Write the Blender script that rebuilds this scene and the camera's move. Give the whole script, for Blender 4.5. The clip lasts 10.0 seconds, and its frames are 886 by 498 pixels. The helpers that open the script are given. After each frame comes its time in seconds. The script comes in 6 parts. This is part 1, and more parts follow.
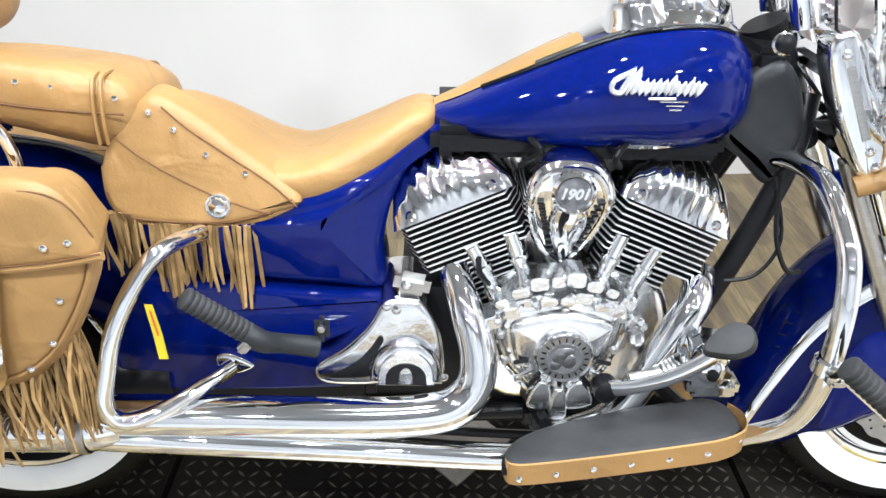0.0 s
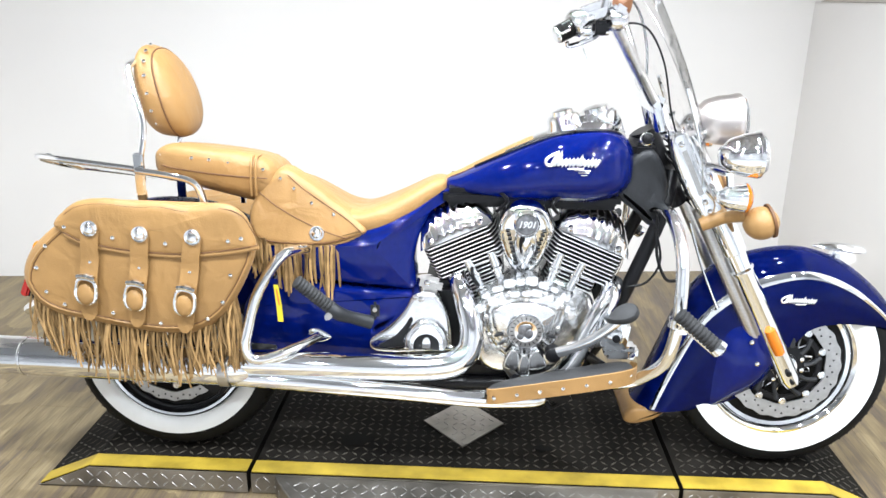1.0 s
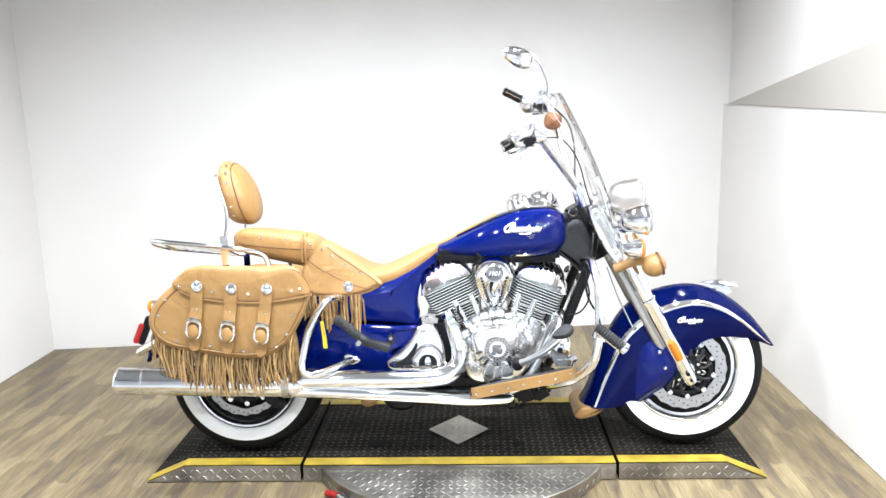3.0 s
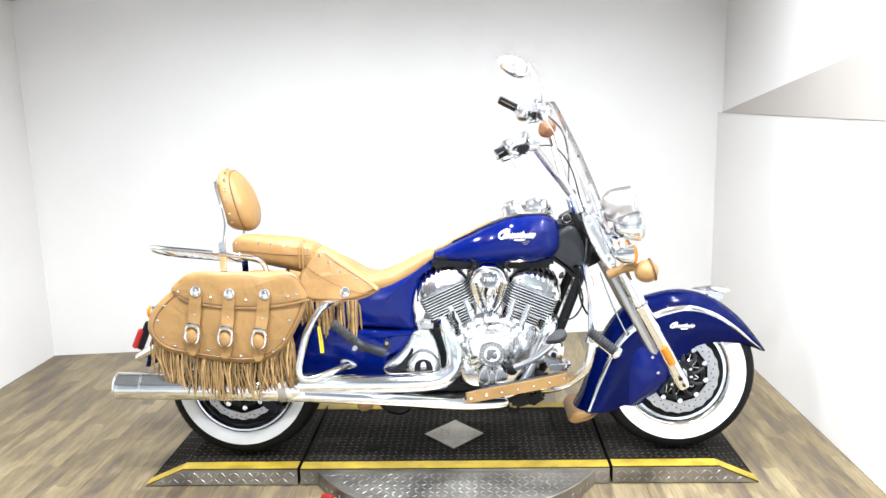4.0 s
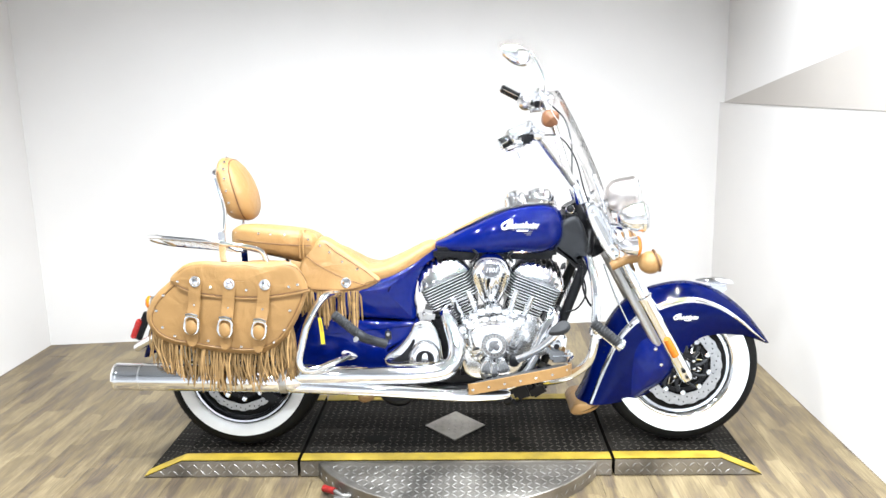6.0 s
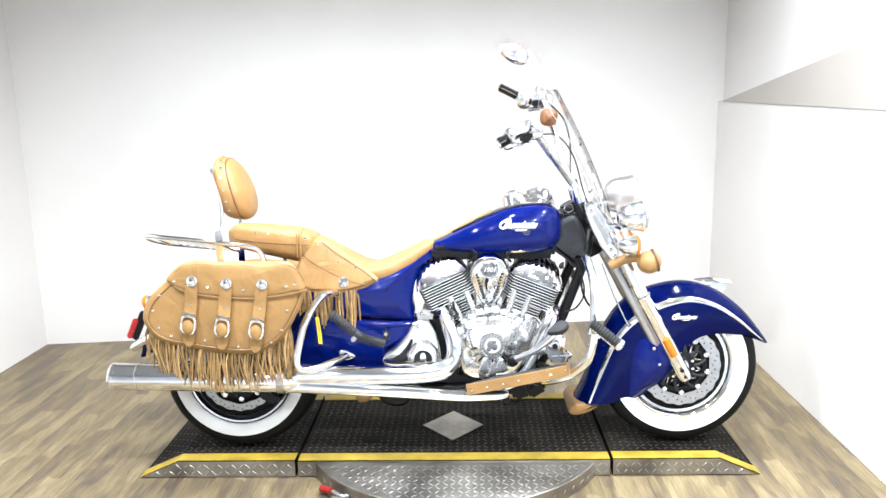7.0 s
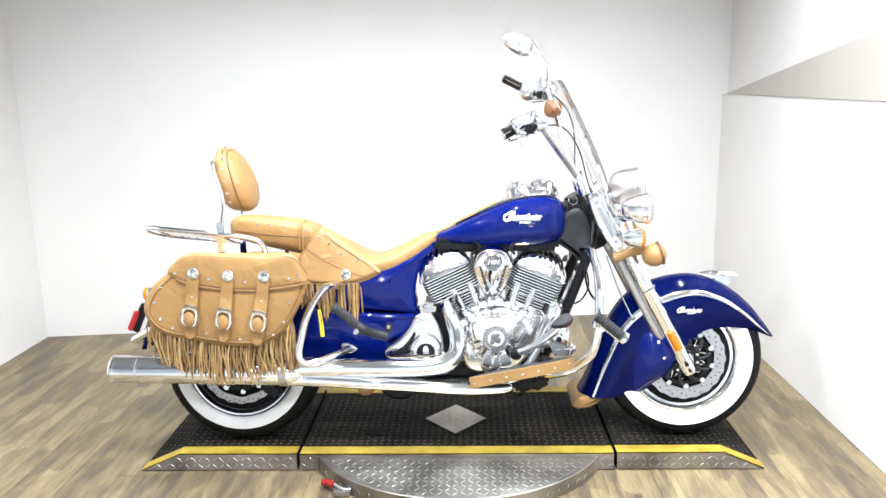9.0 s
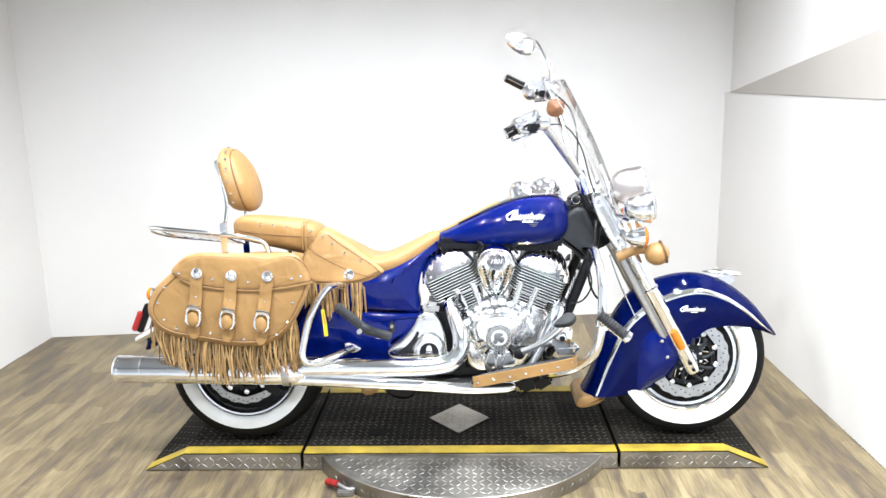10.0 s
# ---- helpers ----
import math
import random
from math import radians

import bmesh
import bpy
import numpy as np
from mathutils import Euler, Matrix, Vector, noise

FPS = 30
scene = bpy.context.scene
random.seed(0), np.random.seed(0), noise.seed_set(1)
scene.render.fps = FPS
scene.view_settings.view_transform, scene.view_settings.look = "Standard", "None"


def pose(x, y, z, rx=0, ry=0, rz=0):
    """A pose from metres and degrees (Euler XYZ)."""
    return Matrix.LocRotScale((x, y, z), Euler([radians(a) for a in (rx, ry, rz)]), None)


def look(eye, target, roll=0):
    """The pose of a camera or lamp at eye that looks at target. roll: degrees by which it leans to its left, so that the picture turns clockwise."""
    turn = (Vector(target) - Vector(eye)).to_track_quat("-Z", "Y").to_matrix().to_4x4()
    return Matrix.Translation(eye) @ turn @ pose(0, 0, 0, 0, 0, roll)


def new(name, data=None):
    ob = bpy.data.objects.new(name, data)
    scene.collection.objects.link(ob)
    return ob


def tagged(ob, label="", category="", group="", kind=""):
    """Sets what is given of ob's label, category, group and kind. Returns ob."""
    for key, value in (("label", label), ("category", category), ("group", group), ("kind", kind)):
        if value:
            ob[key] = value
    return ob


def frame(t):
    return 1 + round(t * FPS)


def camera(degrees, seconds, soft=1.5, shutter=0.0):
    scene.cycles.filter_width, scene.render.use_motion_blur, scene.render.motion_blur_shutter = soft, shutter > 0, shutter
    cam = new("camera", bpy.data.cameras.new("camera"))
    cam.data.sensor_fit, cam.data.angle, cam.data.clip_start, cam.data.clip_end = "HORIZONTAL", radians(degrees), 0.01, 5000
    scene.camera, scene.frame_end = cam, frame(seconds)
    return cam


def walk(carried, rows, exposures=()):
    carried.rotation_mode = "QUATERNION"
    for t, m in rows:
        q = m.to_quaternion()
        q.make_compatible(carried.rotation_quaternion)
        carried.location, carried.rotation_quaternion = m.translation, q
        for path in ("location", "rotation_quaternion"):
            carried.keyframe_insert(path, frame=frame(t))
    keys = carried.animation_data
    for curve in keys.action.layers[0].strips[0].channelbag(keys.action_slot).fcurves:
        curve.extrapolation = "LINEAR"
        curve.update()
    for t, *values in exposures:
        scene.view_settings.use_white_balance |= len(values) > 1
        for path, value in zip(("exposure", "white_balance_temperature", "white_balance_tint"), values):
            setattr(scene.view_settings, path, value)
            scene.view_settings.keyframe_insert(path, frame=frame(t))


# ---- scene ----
cam = camera(59.5, 10.0)
PATH = [
    (0, (-0.078, -1.232, 1.264), (-0.043, 0.518, 0.298), 1.5),
    (0.1, (-0.091, -1.322, 1.289), (-0.0206, 0.4483, 0.3606), 2.26),
    (0.2, (-0.069, -1.4, 1.271), (-0.0075, 0.411, 0.4236), 1.59),
    (0.3, (-0.043, -1.478, 1.303), (-0.0147, 0.3356, 0.4594), 1.74),
    (0.4, (-0.017, -1.573, 1.309), (-0.0732, 0.255, 0.5002), 1.2),
    (0.5, (-0.01, -1.668, 1.301), (-0.11, 0.179, 0.542), 1.6),
    (0.6, (-0.006, -1.727, 1.332), (-0.1446, 0.0936, 0.5164), 2.15),
    (0.7, (-0.009, -1.823, 1.335), (-0.1409, 0.0122, 0.5512), 2.25),
    (0.8, (-0.042, -1.902, 1.33), (-0.1154, -0.0387, 0.6063), 2.72),
    (0.9, (-0.007, -1.994, 1.331), (-0.0941, -0.1084, 0.6699), 1.23),
    (1, (0.005, -2.057, 1.329), (-0.076, -0.158, 0.706), 0.8),
    (1.1, (-0.002, -2.109, 1.352), (-0.0576, -0.2022, 0.7522), 0.11),
    (1.2, (-0.002, -2.201, 1.361), (-0.0798, -0.2901, 0.777), -0.98),
    (1.3, (0.02, -2.243, 1.361), (-0.0437, -0.3124, 0.8416), -1.88),
    (1.4, (0.012, -2.299, 1.374), (-0.0485, -0.3595, 0.8895), -2.2),
    (1.5, (0.013, -2.368, 1.384), (-0.033, -0.42, 0.932), -1.5),
    (1.6, (0.039, -2.435, 1.392), (-0.0339, -0.4799, 0.9746), -1.21),
    (1.7, (0.051, -2.487, 1.407), (-0.0395, -0.5306, 1.0002), -1.18),
    (1.8, (0.071, -2.556, 1.417), (-0.0164, -0.6046, 0.9875), -1.25),
    (1.9, (0.09, -2.603, 1.424), (0.015, -0.6511, 0.996), -0.71),
    (2, (0.109, -2.64, 1.425), (0.052, -0.682, 1.02), -0.1),
    (2.1, (0.105, -2.682, 1.425), (0.0594, -0.717, 1.0549), 0.18),
    (2.2, (0.095, -2.723, 1.428), (0.0466, -0.7534, 1.0831), -1.03),
    (2.3, (0.092, -2.757, 1.43), (0.0157, -0.7927, 1.0605), -1.37),
    (2.5, (0.075, -2.821, 1.428), (-0.005, -0.863, 1.029), -1.0),
    (2.6, (0.07, -2.847, 1.43), (-0.0114, -0.892, 1.0146), -1.5),
    (2.7, (0.067, -2.872, 1.431), (-0.0153, -0.9166, 1.019), -1.58),
    (3.8, (0.065, -2.958, 1.44), (-0.014, -0.994, 1.07), -1.3),
    (4, (0.084, -2.963, 1.434), (0.003, -1.001, 1.058), -1.5),
    (4.2, (0.084, -2.962, 1.434), (-0.0013, -0.9993, 1.0603), -1.69),
    (4.5, (0.084, -2.961, 1.435), (0.009, -0.999, 1.052), -1.8),
    (4.7, (0.08, -2.957, 1.435), (-0.0024, -0.9974, 1.0456), -2.05),
    (5, (0.074, -2.952, 1.435), (-0.013, -0.993, 1.043), -1.9),
    (5.2, (0.068, -2.948, 1.433), (-0.0204, -0.9886, 1.0399), -1.7),
    (5.5, (0.06, -2.941, 1.43), (-0.021, -0.983, 1.032), -1.7),
    (5.7, (0.06, -2.938, 1.431), (-0.0163, -0.9803, 1.0311), -1.53),
    (6.8, (0.057, -2.925, 1.434), (-0.0081, -0.9679, 1.0252), -0.88),
    (7, (0.057, -2.922, 1.435), (-0.007, -0.965, 1.027), -1.2),
    (7.3, (0.053, -2.916, 1.431), (-0.0224, -0.9608, 1.0173), -0.94),
    (7.5, (0.05, -2.912, 1.429), (-0.032, -0.958, 1.013), -1.0),
    (7.8, (0.05, -2.911, 1.428), (-0.0264, -0.9547, 1.0187), -0.86),
    (8, (0.05, -2.91, 1.428), (-0.024, -0.954, 1.019), -0.9),
    (8.3, (0.048, -2.91, 1.426), (-0.0188, -0.9537, 1.0156), -0.58),
    (8.5, (0.046, -2.91, 1.425), (-0.02, -0.954, 1.01), -0.3),
    (8.8, (0.047, -2.905, 1.424), (-0.021, -0.9504, 1.0041), -0.8),
    (9, (0.047, -2.901, 1.424), (-0.019, -0.947, 1.001), -1.1),
    (9.3, (0.044, -2.902, 1.424), (-0.0194, -0.9474, 1.006), -1.16),
    (9.5, (0.042, -2.903, 1.424), (-0.022, -0.948, 1.005), -1.1),
    (9.8, (0.044, -2.904, 1.423), (-0.0281, -0.9496, 1.0029), -1.17),
    (10, (0.046, -2.904, 1.423), (-0.027, -0.95, 1.0), -1.3),
]
walk(cam, [(t, look(eye, target, roll)) for t, eye, target, roll in PATH], [(0, -0.56), (0.7, -0.42), (1.2, -0.27), (1.8, -0.2), (2.7, -0.18), (3.8, -0.14), (7.0, -0.06), (8.0, -0.09), (9.0, -0.15), (10, -0.2)])

# ---- light ----
world = bpy.data.worlds.new("world")
scene.world = world
world.use_nodes = True
world.node_tree.nodes["Background"].inputs["Color"].default_value = (0.9, 0.95, 1.0, 1)
world.node_tree.nodes["Background"].inputs["Strength"].default_value = 0.05
BOOTH_WATTS, SHOP_WATTS, BACK_WATTS = 29.0, 58.0, 38.0
BOOTH_SPOTS = [(-0.35, -0.62), (1.0, -0.60), (-1.2, -0.05), (-0.1, 0.02), (1.0, 0.10)]
SHOP_SPOTS = [(-1.2, -1.75), (-0.3, -1.75), (0.7, -1.75), (1.7, -1.75)]
BACK_SPOTS = [(-1.0, -3.0), (0.3, -3.0), (1.6, -3.0), (-1.6, -4.3), (0.2, -4.35), (2.0, -4.3)]

# ---- materials ----
def material(name, color, rough=0.5, metal=0.0, coat=0.0, var=0.12, scale=12.0, bump=0.0, bump_scale=80.0, per_piece=0.0, island=0.0, trans=0.0, stretch=(1, 1, 1), emit=0.0, ior=1.45, spec=0.5, fold=0.0):
    m = bpy.data.materials.new(name)
    m.use_nodes = True
    nt = m.node_tree
    b = nt.nodes["Principled BSDF"]
    b.inputs["Metallic"].default_value = metal
    b.inputs["Coat Weight"].default_value = coat
    b.inputs["Coat Roughness"].default_value = 0.03
    b.inputs["Coat IOR"].default_value = 1.42
    b.inputs["Transmission Weight"].default_value = trans
    b.inputs["IOR"].default_value = ior
    b.inputs["Specular IOR Level"].default_value = spec
    if emit:
        b.inputs["Emission Color"].default_value = (*color, 1)
        b.inputs["Emission Strength"].default_value = emit
    tc = nt.nodes.new("ShaderNodeTexCoord")
    mp = nt.nodes.new("ShaderNodeMapping")
    mp.inputs["Scale"].default_value = stretch
    nt.links.new(tc.outputs["Object"], mp.inputs["Vector"])
    big = nt.nodes.new("ShaderNodeTexNoise")
    big.inputs["Scale"].default_value = scale
    big.inputs["Detail"].default_value = 6
    nt.links.new(mp.outputs["Vector"], big.inputs["Vector"])
    mix = nt.nodes.new("ShaderNodeMix")
    mix.data_type = "RGBA"
    mix.inputs["A"].default_value = (*[c * (1 - var) for c in color], 1)
    mix.inputs["B"].default_value = (*[min(1, c * (1 + var)) for c in color], 1)
    span = nt.nodes.new("ShaderNodeMapRange")
    span.inputs["From Min"].default_value = 0.3
    span.inputs["From Max"].default_value = 0.7
    nt.links.new(big.outputs["Fac"], span.inputs["Value"])
    nt.links.new(span.outputs["Result"], mix.inputs["Factor"])
    out = mix.outputs["Result"]
    if per_piece or island:
        info = nt.nodes.new("ShaderNodeNewGeometry" if island else "ShaderNodeObjectInfo")
        per_piece = per_piece or island
        hsv = nt.nodes.new("ShaderNodeHueSaturation")
        rng = nt.nodes.new("ShaderNodeMapRange")
        rng.inputs["To Min"].default_value = 1 - per_piece
        rng.inputs["To Max"].default_value = 1 + per_piece
        nt.links.new(info.outputs["Random Per Island" if island else "Random"], rng.inputs["Value"])
        nt.links.new(rng.outputs["Result"], hsv.inputs["Value"])
        nt.links.new(out, hsv.inputs["Color"])
        out = hsv.outputs["Color"]
    nt.links.new(out, b.inputs["Base Color"])
    rr = nt.nodes.new("ShaderNodeMapRange")
    rr.inputs["To Min"].default_value = rough * 0.8
    rr.inputs["To Max"].default_value = min(1, rough * 1.2)
    nt.links.new(big.outputs["Fac"], rr.inputs["Value"])
    nt.links.new(rr.outputs["Result"], b.inputs["Roughness"])
    if bump:
        fine = nt.nodes.new("ShaderNodeTexNoise")
        fine.inputs["Scale"].default_value = bump_scale
        fine.inputs["Detail"].default_value = 5
        nt.links.new(mp.outputs["Vector"], fine.inputs["Vector"])
        bp = nt.nodes.new("ShaderNodeBump")
        bp.inputs["Strength"].default_value = bump
        bp.inputs["Distance"].default_value = 0.002
        nt.links.new(fine.outputs["Fac"], bp.inputs["Height"])
        if fold:
            soft = nt.nodes.new("ShaderNodeTexNoise")
            soft.inputs["Scale"].default_value = 13
            soft.inputs["Detail"].default_value = 2
            soft.inputs["Distortion"].default_value = 0.8
            nt.links.new(mp.outputs["Vector"], soft.inputs["Vector"])
            bs = nt.nodes.new("ShaderNodeBump")
            bs.inputs["Strength"].default_value = fold
            bs.inputs["Distance"].default_value = 0.012
            nt.links.new(soft.outputs["Fac"], bs.inputs["Height"])
            nt.links.new(bs.outputs["Normal"], bp.inputs["Normal"])
        nt.links.new(bp.outputs["Normal"], b.inputs["Normal"])
    return m


CHROME = material("chrome", (0.90, 0.915, 0.935), 0.04, 1, var=0.03)
CAST = material("polished cast chrome", (0.96, 0.965, 0.975), 0.20, 1, var=0.05, scale=40, bump=0.5, bump_scale=55)
ALLOY = material("machined alloy", (0.90, 0.91, 0.92), 0.42, 1, var=0.12, scale=50)
BLUE = material("deep blue lacquer", (0.0007, 0.0058, 0.088), 0.5, 0.0, spec=0.0, coat=0.8, var=0.10, scale=60)
LEATHER = material("tan leather", (0.294, 0.166, 0.062), 0.42, spec=0.35, var=0.15, scale=7, bump=0.3, bump_scale=240, fold=0.55)
LEATHER_DARK = material("dark leather edge", (0.12, 0.052, 0.018), 0.6, var=0.2, scale=30)
LEATHER_PALE = material("raw leather lace", (0.27, 0.165, 0.070), 0.65, spec=0.2, var=0.25, scale=40, island=0.42)
LEATHER_BROWN = material("brown leather", (0.17, 0.07, 0.028), 0.5, var=0.2, scale=20, bump=0.3, bump_scale=200)
RUBBER = material("black rubber", (0.005, 0.005, 0.005), 0.6, spec=0.18, var=0.25, scale=30, bump=0.2, bump_scale=150)
GREY_RUBBER = material("worn grey rubber", (0.027, 0.027, 0.028), 0.6, spec=0.3, var=0.25, scale=30, bump=0.2, bump_scale=200)
WHITEWALL = material("white sidewall rubber", (0.72, 0.72, 0.71), 0.5, var=0.05, scale=15)
BLACK = material("satin black metal", (0.006, 0.006, 0.007), 0.3, spec=0.25, var=0.2, scale=30)
BLACK_PANEL = material("black grained plastic", (0.017, 0.018, 0.020), 0.45, spec=0.3, var=0.2, scale=25, bump=0.2, bump_scale=120)
STEEL = material("brushed steel", (0.52, 0.51, 0.50), 0.32, 1, var=0.1, scale=50, stretch=(1, 1, 6))


def sheet_material():
    """Thin clear acrylic: lets light straight through, faintly grey, and shines at its edges."""
    m = bpy.data.materials.new("clear acrylic")
    m.use_nodes = True
    nt = m.node_tree
    clear = nt.nodes.new("ShaderNodeBsdfTransparent")
    clear.inputs["Color"].default_value = (0.955, 0.95, 0.95, 1)
    shine = nt.nodes.new("ShaderNodeBsdfGlossy")
    shine.inputs["Roughness"].default_value = 0.04
    lw = nt.nodes.new("ShaderNodeLayerWeight")
    lw.inputs["Blend"].default_value = 0.025
    mix = nt.nodes.new("ShaderNodeMixShader")
    nt.links.new(lw.outputs["Fresnel"], mix.inputs["Fac"])
    nt.links.new(clear.outputs[0], mix.inputs[1])
    nt.links.new(shine.outputs[0], mix.inputs[2])
    nt.links.new(mix.outputs[0], nt.nodes["Material Output"].inputs["Surface"])
    return m


GLASS = sheet_material()
LENS = material("clear lamp lens", (0.95, 0.96, 0.97), 0.05, trans=0.9, var=0.01)
AMBER = material("amber lens", (0.60, 0.16, 0.006), 0.15, coat=0.6, var=0.08)
RED = material("red lens", (0.36, 0.012, 0.008), 0.15, coat=0.6, var=0.08)
GRIP_RED = material("worn red rubber", (0.21, 0.012, 0.010), 0.55, spec=0.3, var=0.25, scale=40)
DULL_STEEL = material("dull dark steel", (0.19, 0.18, 0.17), 0.5, 0.8, var=0.3, scale=40)
YELLOW_TAG = material("yellow tag", (0.55, 0.45, 0.02), 0.5, var=0.05)
RED_PRINT = material("red print", (0.55, 0.09, 0.03), 0.5, var=0.05)
WALL_PAINT = material("white wall paint", (0.71, 0.685, 0.662), 0.6, var=0.03, scale=1.4, bump=0.08, bump_scale=90)
SHADED_BEIGE = material("beige with soffit shading", (0.42, 0.385, 0.35), 0.7, var=0.04, scale=2, bump=0.05)
CEILING_DIM = material("darkened unseen ceiling", (0.34, 0.34, 0.34), 0.8, var=0.04, scale=2)
UNSEEN_WALL = material("grey unseen wall", (0.55, 0.55, 0.56), 0.7, var=0.15, scale=1.2)
# chrome darkened in colour, for the dark reflections on controls and gearbox cover
DIMMED_CHROME = material("chrome with darkened reflections", (0.80, 0.80, 0.815), 0.12, 1, var=0.1, scale=60, bump=0.4, bump_scale=45)
BAR_CHROME = material("brushed chrome tube", (0.86, 0.865, 0.87), 0.24, 1, var=0.06, scale=50)
# warm tint and haze stand for beige surroundings mirrored in the headlight
TINTED_CHROME = material("chrome with beige reflection tint", (0.74, 0.68, 0.65), 0.3, 1, var=0.06)


def plank_material():
    """Printed vinyl: short strips of grey, brown and tan wood with streaks and grain."""
    m = bpy.data.materials.new("oak vinyl plank")
    m.use_nodes = True
    nt = m.node_tree
    b = nt.nodes["Principled BSDF"]
    b.inputs["Specular IOR Level"].default_value = 0.4

    def math_node(op, x, y=None):
        n = nt.nodes.new("ShaderNodeMath")
        n.operation = op
        for k, v in enumerate((x, y)):
            if isinstance(v, (int, float)):
                n.inputs[k].default_value = v
            elif v is not None:
                nt.links.new(v, n.inputs[k])
        return n.outputs[0]

    def noise(scale, stretch, detail, distort=0.0):
        mp = nt.nodes.new("ShaderNodeMapping")
        mp.inputs["Scale"].default_value = stretch
        nt.links.new(geo.outputs["Position"], mp.inputs["Vector"])
        n = nt.nodes.new("ShaderNodeTexNoise")
        n.inputs["Scale"].default_value = scale
        n.inputs["Detail"].default_value = detail
        n.inputs["Distortion"].default_value = distort
        nt.links.new(mp.outputs["Vector"], n.inputs["Vector"])
        return n.outputs["Fac"]

    geo = nt.nodes.new("ShaderNodeNewGeometry")
    sep = nt.nodes.new("ShaderNodeSeparateXYZ")
    nt.links.new(geo.outputs["Position"], sep.inputs[0])
    wob = noise(9, (1, 0.4, 1), 4)
    xs = math_node("FLOOR", math_node("DIVIDE", math_node("ADD", sep.outputs["X"], math_node("MULTIPLY", wob, 0.03)), 0.06))
    one = nt.nodes.new("ShaderNodeTexWhiteNoise")
    one.noise_dimensions = "1D"
    nt.links.new(xs, one.inputs["W"])
    ys = math_node("FLOOR", math_node("ADD", math_node("ADD", math_node("DIVIDE", sep.outputs["Y"], 0.42), math_node("MULTIPLY", wob, 0.5)), one.outputs["Value"]))
    com = nt.nodes.new("ShaderNodeCombineXYZ")
    nt.links.new(xs, com.inputs[0])
    nt.links.new(ys, com.inputs[1])
    two = nt.nodes.new("ShaderNodeTexWhiteNoise")
    two.noise_dimensions = "2D"
    nt.links.new(com.outputs[0], two.inputs["Vector"])
    streak = noise(5, (5, 0.7, 1), 6, 0.6)
    grain = noise(30, (6, 0.35, 1), 5)
    mixed = math_node("ADD", math_node("MULTIPLY", two.outputs["Value"], 0.28), math_node("MULTIPLY", streak, 0.95))
    mixed = math_node("ADD", mixed, math_node("MULTIPLY", math_node("SUBTRACT", grain, 0.5), 0.55))
    ramp = nt.nodes.new("ShaderNodeValToRGB")
    cr = ramp.color_ramp
    for pos, col in ((0.22, (0.050, 0.038, 0.028, 1)), (0.45, (0.096, 0.071, 0.048, 1)), (0.62, (0.150, 0.112, 0.060, 1)), (0.9, (0.25, 0.195, 0.108, 1))):
        e = cr.elements.new(pos)
        e.color = col
    cr.elements.remove(cr.elements[0])
    cr.elements.remove(cr.elements[-1])
    nt.links.new(mixed, ramp.inputs["Fac"])
    nt.links.new(ramp.outputs["Color"], b.inputs["Base Color"])
    nt.links.new(math_node("ADD", math_node("MULTIPLY", streak, 0.3), 0.28), b.inputs["Roughness"])
    bp = nt.nodes.new("ShaderNodeBump")
    bp.inputs["Strength"].default_value = 0.15
    bp.inputs["Distance"].default_value = 0.001
    nt.links.new(grain, bp.inputs["Height"])
    nt.links.new(bp.outputs["Normal"], b.inputs["Normal"])
    return m


PLANK = plank_material()
PLATE_DARK = material("black tread plate", (0.009, 0.0078, 0.0065), 0.65, 0.0, spec=0.06, var=0.8, scale=5, bump=0.2, bump_scale=60)
TREAD_DARK = material("worn tread", (0.046, 0.040, 0.031), 0.5, 0.0, spec=0.22, var=0.6, scale=6)
PLATE_BRIGHT = material("bright tread plate", (0.31, 0.29, 0.262), 0.46, 1.0, var=0.5, scale=5, bump=0.1, bump_scale=60)
TREAD_BRIGHT = material("bright tread", (0.36, 0.345, 0.325), 0.5, 1.0, var=0.4, scale=5)
YELLOW = material("yellow tape", (0.315, 0.222, 0.026), 0.5, spec=0.3, var=0.34, scale=11, bump=0.2, bump_scale=60)
FIXTURE_GREY = material("grey plastic", (0.33, 0.34, 0.36), 0.4, var=0.1, scale=30)
NEUTRAL_FLOOR = material("neutral grey floor", (0.26, 0.262, 0.265), 0.45, spec=0.35, var=0.14, scale=2.5, bump=0.1, bump_scale=70)
JOINT = material("dark joint", (0.09, 0.07, 0.05), 0.8, var=0.2)


# ---- mesh helpers ----
def part(name, bm, mat, parent=None, label="", smooth=True, kind=""):
    me = bpy.data.meshes.new(name)
    bmesh.ops.recalc_face_normals(bm, faces=bm.faces)
    bm.to_mesh(me)
    bm.free()
    me.materials.append(mat)
    if smooth:
        me.shade_smooth()
        me.set_sharp_from_angle(angle=radians(38))
    ob = new(name, me)
    ob.parent = parent
    return tagged(ob, label=label, kind=kind)


def twin(ob, parent, m=None):
    """A piece like ob on the same mesh, at another pose."""
    o = ob.copy()
    scene.collection.objects.link(o)
    o.parent = parent
    if m is not None:
        o.matrix_basis = m
    return o


def glide(pts, n=6, closed=False):
    """A smooth line through points of any number of values."""
    p = [np.array(q, float) for q in pts]
    k = len(p)
    out = []
    for i in range(k if closed else k - 1):
        a, b, c, d = (p[(i + j) % k] if closed else p[min(max(i + j, 0), k - 1)] for j in (-1, 0, 1, 2))
        for u in np.arange(n) / n:
            out.append(0.5 * (2 * b + (c - a) * u + (2 * a - 5 * b + 4 * c - d) * u**2 + (3 * b - a - 3 * c + d) * u**3))
    if not closed:
        out.append(p[-1])
    return out


